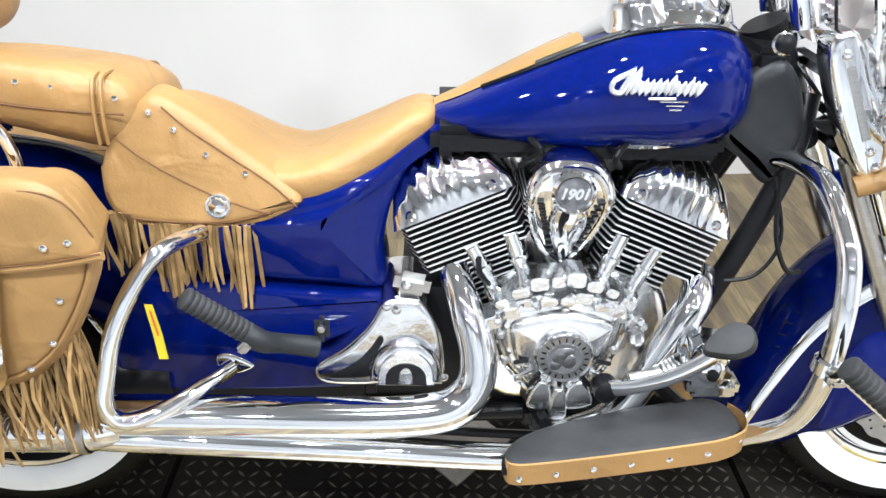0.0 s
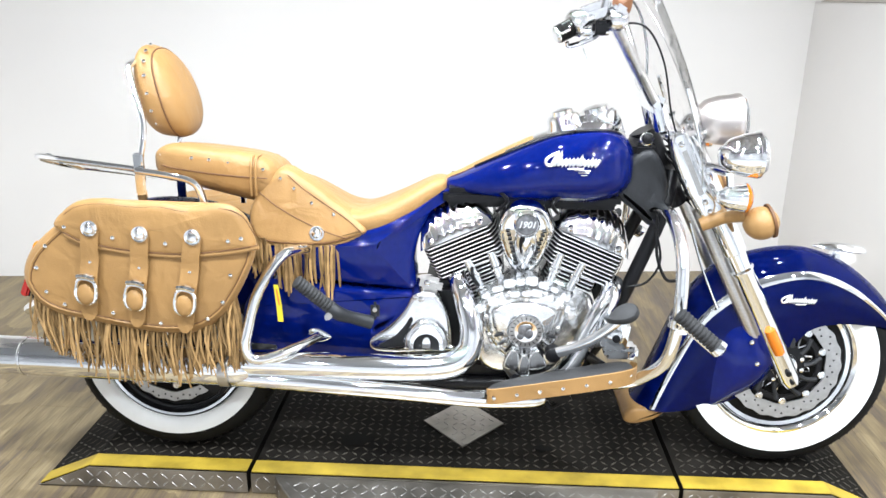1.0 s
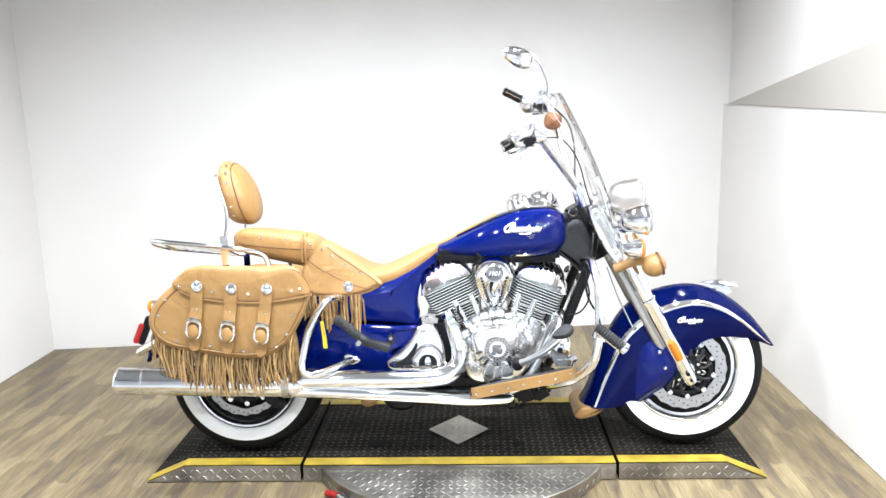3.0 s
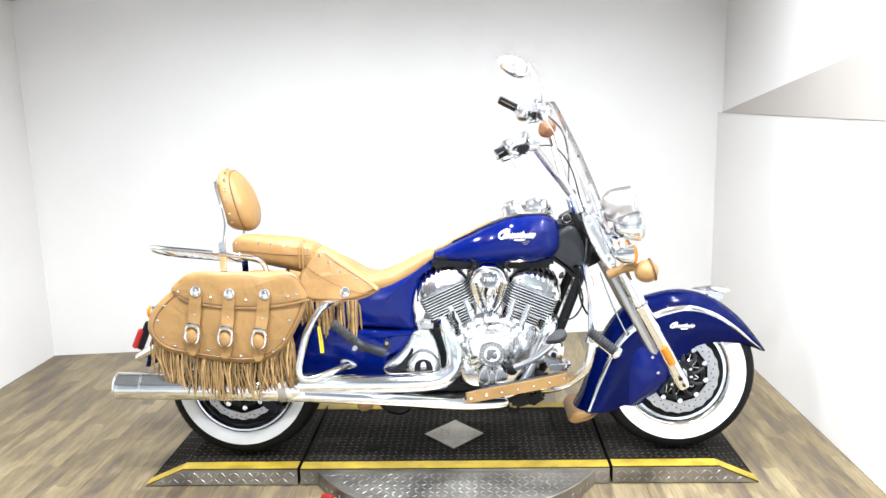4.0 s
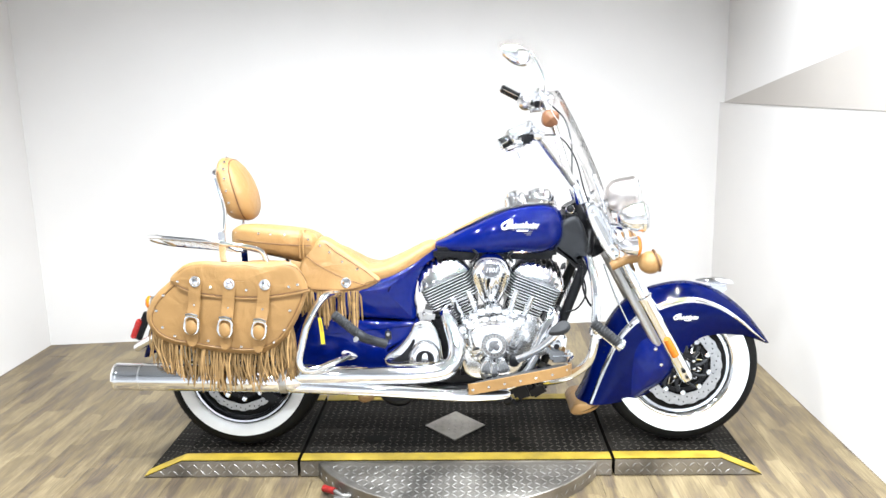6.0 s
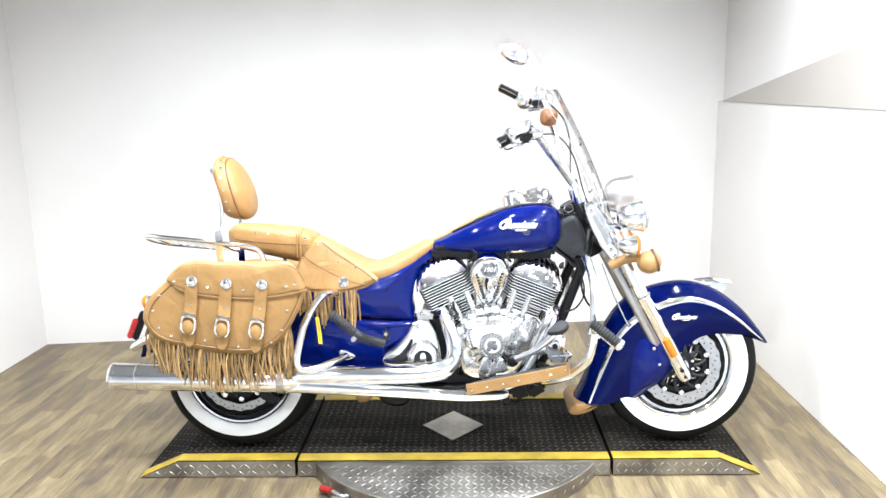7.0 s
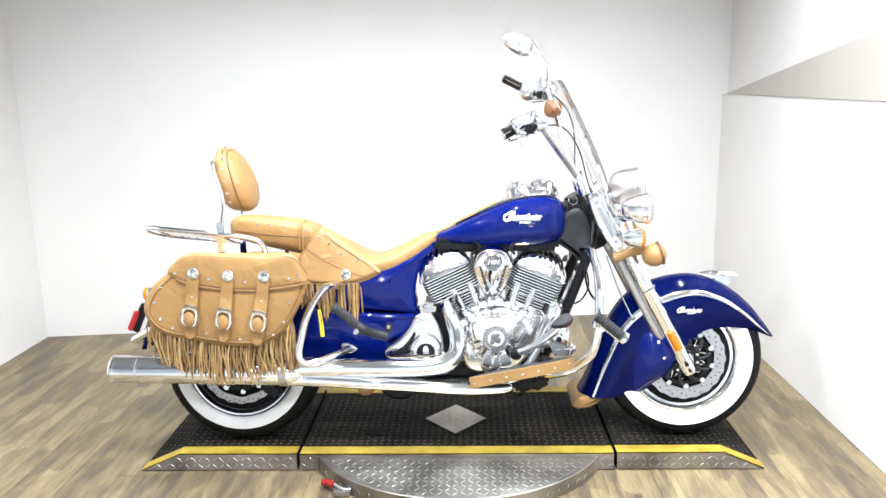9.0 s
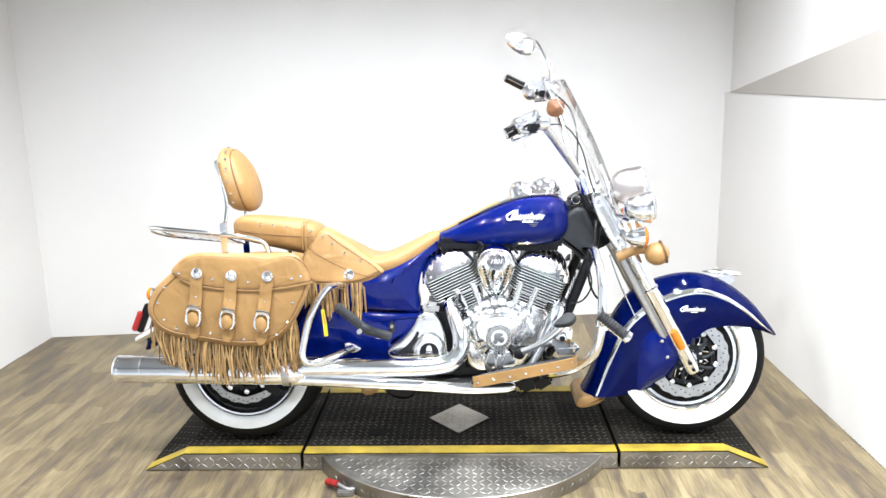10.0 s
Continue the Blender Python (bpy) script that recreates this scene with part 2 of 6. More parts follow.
def skin(bm, rings, loop=True, caps=True, wrap=False):
    """Faces between rings of points; the rings are closed unless loop is off."""
    vs = [[bm.verts.new(p) for p in r] for r in rings]
    n = len(vs[0])
    for a, b in list(zip(vs, vs[1:])) + ([(vs[-1], vs[0])] if wrap else []):
        for i in range(n if loop else n - 1):
            j = (i + 1) % n
            bm.faces.new((a[i], a[j], b[j], b[i]))
    if caps and not wrap and loop:
        bm.faces.new(vs[0])
        bm.faces.new(vs[-1])
    return vs


def skinned(rings, **how):
    bm = bmesh.new()
    skin(bm, rings, **how)
    return bm


def tube(bm, pts, r, seg=12, n=6, wrap=False, flat=1.0):
    """A pipe through points; r is one radius or one for each point. flat squeezes it across its way, in z."""
    rs = r if isinstance(r, (list, tuple)) else [r] * len(pts)
    line = glide([(*p, q) for p, q in zip(pts, rs)], n, wrap) if n > 1 else [np.array((*p, q), float) for p, q in zip(pts, rs)]
    c = [Vector(q[:3]) for q in line]
    k = len(c)
    up = None
    rings = []
    for i in range(k):
        t = (c[(i + 1) % k] - c[i - 1]) if wrap else (c[min(i + 1, k - 1)] - c[max(i - 1, 0)])
        t.normalize()
        if up is None:
            up = t.orthogonal().normalized()
            if abs(t.z) < 0.9:
                up = (Vector((0, 0, 1)) - t * t.z).normalized()
        up = (up - t * up.dot(t)).normalized()
        side = t.cross(up)
        rad = max(line[i][3], 1e-4)
        rad = float(rad)
        rings.append([c[i] + rad * (math.cos(a) * side + flat * math.sin(a) * up) for a in (2 * math.pi * j / seg for j in range(seg))])
    skin(bm, rings, wrap=wrap)
    return bm


def lathe(bm, prof, at=(0, 0, 0), axis=(0, 1, 0), seg=40, closed=False):
    """Turned about an axis; prof holds (radius, way along the axis)."""
    ax = Vector(axis).normalized()
    e = ax.orthogonal().normalized()
    f = ax.cross(e)
    o = Vector(at)
    rings = [[o + ax * h + max(r, 1e-4) * (math.cos(a) * e + math.sin(a) * f) for a in (2 * math.pi * j / seg for j in range(seg))] for r, h in prof]
    skin(bm, rings, wrap=closed)
    return bm


def ribbed(bm, a, b, r, proud, n, seg=16):
    """A ribbed rubber sleeve from a to b, in one piece."""
    a, b = Vector(a), Vector(b)
    step = (b - a).length / n
    prof = [(r * 0.8, 0)]
    for k in range(n):
        prof += [(r, step * (k + 0.12)), (r + proud, step * (k + 0.32)), (r + proud, step * (k + 0.68)), (r, step * (k + 0.88))]
    return lathe(bm, prof + [(r * 0.8, step * n)], a, b - a, seg)


def inset(line, d):
    """A closed outline moved inwards by d."""
    p = np.array(line, float)
    area = np.sum(p[:, 0] * np.roll(p[:, 1], -1) - np.roll(p[:, 0], -1) * p[:, 1])
    t = np.roll(p, -1, 0) - np.roll(p, 1, 0)
    t /= np.linalg.norm(t, axis=1)[:, None] + 1e-9
    nrm = np.stack([-t[:, 1], t[:, 0]], 1) * (1 if area > 0 else -1)
    return p + nrm * d


def cushion(bm, outline, y0, y1, r, swell=0.0, n=4, lean=0.0, z0=0.0, steps=4):
    """A soft-edged slab: an outline in x and z, from y0 (back) to y1 (face), with its face edge rounded by r; lean shifts y with height."""
    base = np.array(glide(outline, n, True)) if n > 1 else np.array(outline, float)
    sgn = 1 if y1 > y0 else -1
    rings = [(base, y0)]
    for i in range(steps + 1):
        a = i / steps * math.pi / 2
        rings.append((inset(base, r * (1 - math.cos(a))), y1 - sgn * r * (1 - math.sin(a))))
    last, mid = rings[-1][0], rings[-1][0].mean(0)
    if swell:
        for f in (0.8, 0.55, 0.3, 0.1):
            rings.append((mid + (last - mid) * f, y1 + sgn * swell * (1 - f * f)))
    skin(bm, [[(x, y + lean * (z - z0), z) for x, z in ring] for ring, y in rings])
    return bm


def block(bm, at, size, bevel=0.004, m=None):
    """A box with softened edges."""
    r = bmesh.ops.create_cube(bm, size=1.0)
    vs = r["verts"]
    for v in vs:
        v.co = Vector((v.co.x * size[0], v.co.y * size[1], v.co.z * size[2]))
    if bevel:
        es = list({e for v in vs for e in v.link_edges})
        got = bmesh.ops.bevel(bm, geom=vs + es, offset=bevel, segments=2, affect="EDGES", clamp_overlap=True)
        vs = list({v for f in got["faces"] for v in f.verts} | {v for v in vs if v.is_valid})
    move = (Matrix.Translation(at) @ m) if m is not None else Matrix.Translation(at)
    for v in vs:
        v.co = move @ v.co
    return bm


def ball(bm, at, size, seg=20, rings=12):
    r = bmesh.ops.create_uvsphere(bm, u_segments=seg, v_segments=rings, radius=1.0)
    for v in r["verts"]:
        v.co = Vector(at) + Vector((v.co.x * size[0], v.co.y * size[1], v.co.z * size[2]))
    return bm


def B():
    return bmesh.new()


def turn_y(deg):
    return Matrix.Rotation(radians(deg), 4, "Y")


STUD = None


def stud(at, r, parent, axis=(0, -1, 0)):
    """A small domed rivet; all share one mesh."""
    global STUD
    pose_m = Matrix.Translation(at) @ Vector((0, -1, 0)).rotation_difference(Vector(axis)).to_matrix().to_4x4() @ Matrix.Diagonal((r, r, r, 1))
    if STUD is None:
        STUD = part("stud", lathe(B(), [(1, 0), (0.95, 0.25), (0.7, 0.55), (0.35, 0.72), (0, 0.78)], axis=(0, -1, 0), seg=12), CHROME, parent)
        STUD.matrix_basis = pose_m
        return STUD
    return twin(STUD, parent, pose_m)


def concho(at, r, parent, axis=(0, -1, 0)):
    prof = [(1, 0), (1, 0.12), (0.9, 0.25), (0.78, 0.2), (0.66, 0.32), (0.6, 0.5), (0.35, 0.66), (0, 0.72)]
    return part("concho", lathe(B(), [(a * r, b * r) for a, b in prof], at, axis, 24), CHROME, parent, "domed chrome concho")

# ---- the booth ----
def wall(name, a, b, z0, z1, thick, mat, label):
    """A standing wall from a to b; thick grows to the left of the way from a to b."""
    ax, ay, bx, by = *a, *b
    d = Vector((bx - ax, by - ay, 0)).normalized()
    nrm = Vector((-d.y, d.x, 0)) * thick
    bm = B()
    lo = [Vector((ax, ay, z0)), Vector((bx, by, z0)), Vector((bx, by, z0)) + nrm, Vector((ax, ay, z0)) + nrm]
    skin(bm, [lo, [p + Vector((0, 0, z1 - z0)) for p in lo]])
    return tagged(part(name, bm, mat, None, smooth=False), label=label, category="wall", kind="structure")


X0, X1, Y0, CEIL = -2.43, 1.55, -1.15, 2.75
SX0, SX1, SY0 = -3.6, 3.2, -5.0
wall("wall_north", (X1 + 0.12, 1.80), (X0 - 0.12, 1.358), 0, CEIL, -0.12, WALL_PAINT, "plain white painted back wall of the photo booth")
wall("wall_east", (X1, Y0), (X1, 1.787), 0, 1.322, -0.12, WALL_PAINT, "white painted side panel beside the motorcycle")
wall("wall_east_upper", (X1 + 0.03, Y0), (X1 + 0.03, 1.79), 1.325, CEIL, -0.09, WALL_PAINT, "white painted upper side wall set back above the panel")
wall("wall_west", (X0, Y0), (X0, 1.37), 0, CEIL, 0.12, WALL_PAINT, "plain white painted side wall of the booth")
# unseen grey walls added round the camera to set what chrome and paint reflect
wall("wall_shop_west", (SX0, SY0), (SX0, Y0), 0, CEIL, 0.12, UNSEEN_WALL, "unseen grey side wall added to shape reflections")
wall("wall_shop_east", (SX1, SY0), (SX1, Y0), 0, CEIL, -0.12, UNSEEN_WALL, "unseen grey side wall added to shape reflections")
wall("wall_shop_south", (SX0 - 0.12, SY0), (SX1 + 0.12, SY0), 0, CEIL, -0.12, UNSEEN_WALL, "unseen grey wall added behind the camera to shape reflections")
wall("wall_shop_return_west", (SX0 - 0.12, Y0), (X0 - 0.12, Y0), 0, CEIL, 0.12, UNSEEN_WALL, "unseen grey return wall added beside the booth")
wall("wall_shop_return_east", (X1 + 0.12, Y0), (SX1 + 0.12, Y0), 0, CEIL, 0.12, UNSEEN_WALL, "unseen grey return wall added beside the booth")
# unseen ceiling; its grey stands for an unlit one, keeping tank reflections dim
bm = B()
block(bm, (-0.35, -3.1, CEIL + 0.06), (10.8, 10.2, 0.12), 0)
tagged(part("ceiling", bm, CEILING_DIM, smooth=False), label="unseen matt grey ceiling with recessed lamps, darkened to dim reflections", category="ceiling", kind="structure")
# sloping beige board above the side panel; soffit shading is painted into its beige
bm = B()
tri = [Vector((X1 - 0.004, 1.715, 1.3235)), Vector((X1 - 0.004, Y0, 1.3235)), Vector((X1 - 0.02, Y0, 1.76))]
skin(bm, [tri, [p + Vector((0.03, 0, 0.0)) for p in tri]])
tagged(part("trim_board", bm, SHADED_BEIGE, smooth=False), label="beige sloping board above the white side panel, soffit shading in its colour", category="board", kind="structure")

for watts, spread, spots in ((BOOTH_WATTS, 142, BOOTH_SPOTS), (SHOP_WATTS, 150, SHOP_SPOTS), (BACK_WATTS, 150, BACK_SPOTS)):
    for lx, ly in spots:
        lamp = new("ceiling_spot", bpy.data.lights.new("ceiling_spot", "AREA"))
        lamp.data.shape, lamp.data.size, lamp.data.energy = "DISK", 0.09, watts
        lamp.data.spread = radians(spread)
        lamp.data.color = (0.895, 0.962, 1.025)
        lamp.location = (lx, ly, CEIL - 0.03)
        ring = part("downlight", lathe(B(), [(0.075, 0), (0.105, 0), (0.105, 0.018), (0.078, 0.022)], (0, 0, 0), (0, 0, -1), 24, closed=True), CHROME)
        ring.location = (lx, ly, CEIL - 0.002)
        tagged(ring, label="round recessed ceiling downlight with metal ring", category="downlight", group="ceiling downlights")

# floor of long vinyl planks, laid along y
bm = B()
block(bm, (-0.35, -3.1, -0.056), (10.8, 10.2, 0.1), 0)
floor = tagged(part("floor", bm, JOINT, smooth=False), label="pale oak vinyl plank floor of the booth, scuffed", category="floor", kind="structure")
# unseen grey slab added so that chrome and lacquer mirror a neutral floor
bm = B()
block(bm, ((SX0 + SX1) / 2, (SY0 + Y0) / 2 - 0.002, -0.003), (SX1 - SX0, Y0 - SY0 - 0.004, 0.006), 0)
tagged(part("floor_shop", bm, NEUTRAL_FLOOR, smooth=False), label="unseen smooth grey floor added before the booth to neutralise reflections", category="floor", kind="structure")
rnd = random.Random(4)
PW = 0.18
made = {}
x = X0 - 0.1
while x < X1 - 0.01:
    w = min(PW, X1 - x)
    y = Y0 - rnd.random() * 1.2
    end = 1.85
    while y < end:
        y2 = min(y + 1.22, end)
        yy = max(y, Y0)
        if y2 - yy > 0.03:
            key = (round(w, 3), round(y2 - yy, 2))
            m = Matrix.Translation((x + w / 2, (yy + y2) / 2, 0))
            if key not in made:
                bm = B()
                hw, hl, c = w / 2 - 0.0003, (y2 - yy) / 2 - 0.0003, 0.0005
                skin(bm, [[(-hw, -hl, -0.006), (hw, -hl, -0.006), (hw, hl, -0.006), (-hw, hl, -0.006)], [(-hw, -hl, -c), (hw, -hl, -c), (hw, hl, -c), (-hw, hl, -c)], [(-hw + c, -hl + c, 0), (hw - c, -hl + c, 0), (hw - c, hl - c, 0), (-hw + c, hl - c, 0)]])
                made[key] = part("plank", bm, PLANK, floor, smooth=False)
                made[key].matrix_basis = m
            else:
                twin(made[key], floor, m)
        y = y2
    x += PW


# small fixture in the corner of the booth
fixture = new("wall_fixture")
tagged(fixture, label="small grey rounded fixture mounted in the wall corner", category="wall fixture")
fixture.location = (-2.395, 1.31, 2.07)
part("dome", lathe(B(), [(0.0, -0.048), (0.022, -0.044), (0.040, -0.026), (0.046, 0.0), (0.046, 0.03), (0.038, 0.04), (0, 0.04)], axis=(0, 0, 1), seg=28), FIXTURE_GREY, fixture, "grey dome")
part("bracket", block(B(), (-0.022, 0.02, 0.03), (0.03, 0.07, 0.035), 0.006), FIXTURE_GREY, fixture)


# ---- the lift platform ----
TOP, PF, PB = 0.065, -0.235, 0.40


def tread(name, inside, place, x0, x1, y0, y1, mat, parent, size=0.028, pitch=0.032):
    """Raised lozenges in a basket pattern over a patch, joined."""
    verts, faces = [], []
    j = 0
    y = y0 + pitch / 2
    while y < y1:
        i = 0
        x = x0 + pitch / 2
        while x < x1:
            if inside(x, y):
                a = radians(45 if (i + j) % 2 else -45)
                ca, sa = math.cos(a), math.sin(a)
                k = len(verts)
                for u, v, h in ((-0.5, 0, 0), (0, -0.115, 0), (0.5, 0, 0), (0, 0.115, 0), (-0.28, 0, 0.0014), (0.28, 0, 0.0014)):
                    verts.append(place(x + size * (u * ca - v * sa), y + size * (u * sa + v * ca), h))
                faces += [(k, k + 1, k + 4), (k + 1, k + 5, k + 4), (k + 1, k + 2, k + 5), (k + 2, k + 3, k + 5), (k + 3, k + 4, k + 5), (k + 3, k, k + 4)]
            i += 1
            x += pitch
        j += 1
        y += pitch
    me = bpy.data.meshes.new(name)
    me.from_pydata(verts, [], faces)
    me.materials.append(mat)
    ob = new(name, me)
    ob.parent = parent
    return tagged(ob, label="raised tread lozenges", kind="stuff")


def platform(xa, xb, ramp, label):
    """One section of the lift: tread top, bright front face, yellow edge tapes. ramp: -1, 0 or 1 for the end that slopes to the floor."""
    def hgt(x):
        if ramp < 0:
            return TOP * min(1, max(0, (x - xa) / 0.15)) + 0.002
        if ramp > 0:
            return TOP * min(1, max(0, (xb - x) / 0.15)) + 0.002
        return TOP
    xs = sorted({xa, xb, xa + 0.15 if ramp < 0 else xa, xb - 0.15 if ramp > 0 else xb})
    bm = B()
    skin(bm, [[(x, PF, 0), (x, PB, 0), (x, PB, hgt(x) - 0.001), (x, PF, hgt(x) - 0.001)] for x in xs])
    body = tagged(part("lift_platform", bm, PLATE_DARK, smooth=False), label=label, category="lift platform", group="lift platform sections")
    bm = B()
    skin(bm, [[(x, PF - 0.003, 0.004), (x, PF - 0.003, hgt(x) - 0.002)] for x in xs], loop=False)
    r = bmesh.ops.extrude_face_region(bm, geom=bm.faces[:])
    for v in r["geom"]:
        if isinstance(v, bmesh.types.BMVert):
            v.co.y -= 0.003
    part("front_plate", bm, PLATE_BRIGHT, body, "bright tread plate edge", smooth=False)
    tread("front_tread", lambda u, v: v < hgt(u) - 0.012, lambda u, v, h: (u, PF - 0.006 - h, v), xa + 0.005, xb - 0.005, 0.006, TOP, TREAD_BRIGHT, body, 0.026, 0.0265)
    tread("top_tread", lambda u, v: True, lambda u, v, h: (u, v, hgt(u) + h - 0.001), xa + 0.01, xb - 0.01, PF + 0.07, PB - 0.05, TREAD_DARK, body, 0.027, 0.0275)
    for yy, w in ((PF + 0.001, 0.055), (PB - 0.056, 0.055)):
        bm = B()
        skin(bm, [[(x, yy, hgt(x)), (x, yy + w, hgt(x)), (x, yy + w, hgt(x) + 0.0025), (x, yy, hgt(x) + 0.0025)] for x in xs])
        part("edge_tape", bm, YELLOW, body, "worn yellow safety tape", smooth=False)
    return body


platform(-1.203, -0.608, -1, "black tread plate lift end under the rear wheel")
mid = platform(-0.596, 0.576, 0, "black tread plate middle lift section with a bright diamond patch")
platform(0.588, 1.132, 1, "black tread plate lift end under the front wheel")
# old oil stains
OIL = material("oil stain", (0.0065, 0.006, 0.0052), 0.7, spec=0.08, var=0.3)
rnd = random.Random(9)
for ox, oy, orad in ((-0.33, -0.048, 0.042), (0.222, -0.061, 0.026)):
    ring = [(ox + orad * rnd.uniform(0.7, 1.2) * 1.25 * math.cos(a), oy + orad * rnd.uniform(0.7, 1.2) * 0.8 * math.sin(a)) for a in np.linspace(0, 2 * math.pi, 16, endpoint=False)]
    ring = glide(ring, 3, True)
    part("oil_stain", skinned([[(x, y, TOP) for x, y in ring], [(x, y, TOP + 0.0005) for x, y in ring]]), OIL, mid, "dark dried oil stain", smooth=False)
# diamond patch
cx, cy, hw, hd = -0.014, 0.068, 0.124, 0.140
bm = B()
dia = [(cx - hw, cy), (cx, cy - hd), (cx + hw, cy), (cx, cy + hd)]
skin(bm, [[(a, b, TOP) for a, b in dia], [(a, b, TOP + 0.0035) for a, b in dia]])
patch = part("diamond_patch", bm, PLATE_BRIGHT, mid, "bright bare tread plate diamond", smooth=False)
tread("diamond_tread", lambda u, v: abs(u - cx) / hw + abs(v - cy) / hd < 0.92, lambda u, v, h: (u, v, TOP + 0.0035 + h), cx - hw, cx + hw, cy - hd, cy + hd, TREAD_BRIGHT, mid, 0.024, 0.028)
# round turntable plate in front of the lift
DX, DY, DR = -0.004, 0.05, 0.60
bm = B()
a0 = math.asin((DY - (PF - 0.008)) / DR)
arc = [(DX + DR * math.cos(t), DY - DR * math.sin(t)) for t in np.linspace(a0, math.pi - a0, 48)]
skin(bm, [[(a, b, 0.0) for a, b in arc], [(a, b, 0.056) for a, b in arc], [(DX + (a - DX) * 0.995, b if i in (0, 47) else DY + (b - DY) * 0.995, 0.059) for i, (a, b) in enumerate(arc)]])
disc = tagged(part("turntable_plate", bm, PLATE_BRIGHT), label="round bright tread plate turntable set against the lift", category="turntable")
tread("top_tread", lambda u, v: math.hypot(u - DX, v - DY) < DR - 0.015, lambda u, v, h: (u, v, 0.059 + h), DX - DR, DX + DR, DY - DR, PF - 0.012, TREAD_BRIGHT, disc, 0.027, 0.0265)
tread("rim_tread", lambda u, v: True, lambda u, v, h: (DX + (DR + h) * math.cos(u), DY - (DR + h) * math.sin(u), v) , a0 + 0.01, math.pi - a0 - 0.01, 0.006, 0.05, TREAD_BRIGHT, disc, 0.024, 0.04)
# locking lever by the turntable
lever = new("locking_lever")
tagged(lever, label="small steel lever with a red rubber grip on the floor", category="lever")
lever.location = (-0.44, -0.40, 0)
part("grip", tube(B(), [(-0.045, 0.035, 0.022), (0.0, 0.0, 0.03)], 0.0125, 12, 4), GRIP_RED, lever, "red rubber grip")
bm = tube(B(), [(0.0, 0, 0.03), (0.035, -0.02, 0.022), (0.06, -0.015, 0.02)], 0.009, 10, 4)
block(bm, (0.03, -0.02, 0.012), (0.06, 0.035, 0.02), 0.004)
part("arm", bm, DULL_STEEL, lever)

# ---- the motorcycle ----
bike = new("motorcycle")
tagged(bike, label="deep blue cruiser motorcycle with fringed tan leather saddlebags on a lift", category="motorcycle")
TYRE, LEAN_W = 0.305, -6.0
AXZ, RX, FX = TOP + TYRE * math.cos(radians(LEAN_W)) + 0.006, -0.828, 0.857
WK = TYRE / 0.305


def wheel(name, x, y, half, white, rim_mat, label):
    """Spoked wheel, leaning with the machine: rim with tyre, white sidewalls, hub and spokes."""
    def turned(prof):
        return [(r * WK, h) for r, h in prof]
    w = part(name, lathe(B(), turned([(0.160, -half * 0.42), (0.176, -half * 0.52), (0.180, -half * 0.66), (0.190, -half * 0.70), (0.194, -half * 0.80), (0.203, -half * 0.90), (0.208, -half * 0.88), (0.209, -half * 0.70), (0.196, -half * 0.5), (0.176, -half * 0.2), (0.176, half * 0.2), (0.196, half * 0.5), (0.209, half * 0.70), (0.208, half * 0.88), (0.203, half * 0.90), (0.194, half * 0.80), (0.190, half * 0.70), (0.180, half * 0.66), (0.176, half * 0.52), (0.160, half * 0.42)]), (0, 0, 0), seg=72, closed=True), rim_mat, bike, label)
    w.matrix_basis = pose(x, y, AXZ, LEAN_W, 0, 0)
    prof = [(0.200, 0.6), (0.216, 0.82), (0.238, 0.97), (0.262, 0.99), (0.284, 0.88), (0.298, 0.62), (0.304, 0.3), (0.305, 0.0)]
    full = [(r, h * half) for r, h in prof] + [(r, -h * half) for r, h in prof[-2::-1]]
    part("tyre", lathe(B(), turned(full), seg=96), RUBBER, w, "black tyre")
    groove = None
    for i in range(72):
        m = Matrix.Rotation(2 * math.pi * i / 72, 4, "Y")
        if groove is None:
            bm = tube(B(), [((0.2910, 0.2985, 0.3030)[k] * WK, q * half, z) for q, k, z in ((-0.80, 0, 0.0), (-0.55, 1, 0.006), (-0.25, 2, 0.011), (0.25, 2, 0.011), (0.55, 1, 0.006), (0.80, 0, 0.0))], 0.0017, 5, 1)
            groove = part("tread_block", bm, RUBBER, w)
            groove.matrix_basis = m
        else:
            twin(groove, w, m)
    for s in (-1, 1):
        ring = [(0.2070, 0.72), (0.216, 0.865), (0.228, 0.955), (0.242, 1.005), (white, 1.012)]
        outer = turned([(r, s * (h * half + 0.0025)) for r, h in ring])
        part("whitewall", lathe(B(), outer + [(r, h - s * 0.004) for r, h in outer[::-1]], seg=96, closed=True), WHITEWALL, w, "white sidewall band")
    part("hub", lathe(B(), [(0.0, -0.075), (0.03, -0.075), (0.052, -0.06), (0.055, -0.04), (0.035, -0.03), (0.035, 0.03), (0.055, 0.04), (0.052, 0.06), (0.03, 0.075), (0, 0.075)], seg=32), CHROME, w, "chrome hub")
    first = nip = None
    n = 60
    for i in range(n):
        a = 2 * math.pi * i / n
        side = 1 if i % 2 else -1
        m = Matrix.Rotation(a, 4, "Y") @ Matrix.Diagonal((1, -side, 1 if i % 4 < 2 else -1, 1))
        if first is None:
            first = part("spoke", tube(B(), [(0.05, -0.045, 0.02), (0.180 * WK, -0.012, -0.006)], 0.0026, 6, 1), CHROME, w)
            nip = part("nipple", lathe(B(), [(0.0045, 0), (0.0045, 0.012), (0.0028, 0.014)], (0.169 * WK, -0.015, -0.004), (1, 0.25, -0.2), 6), CHROME, w)
            first.matrix_basis = m
            nip.matrix_basis = m
        else:
            twin(first, w, m)
            twin(nip, w, m)
    return w


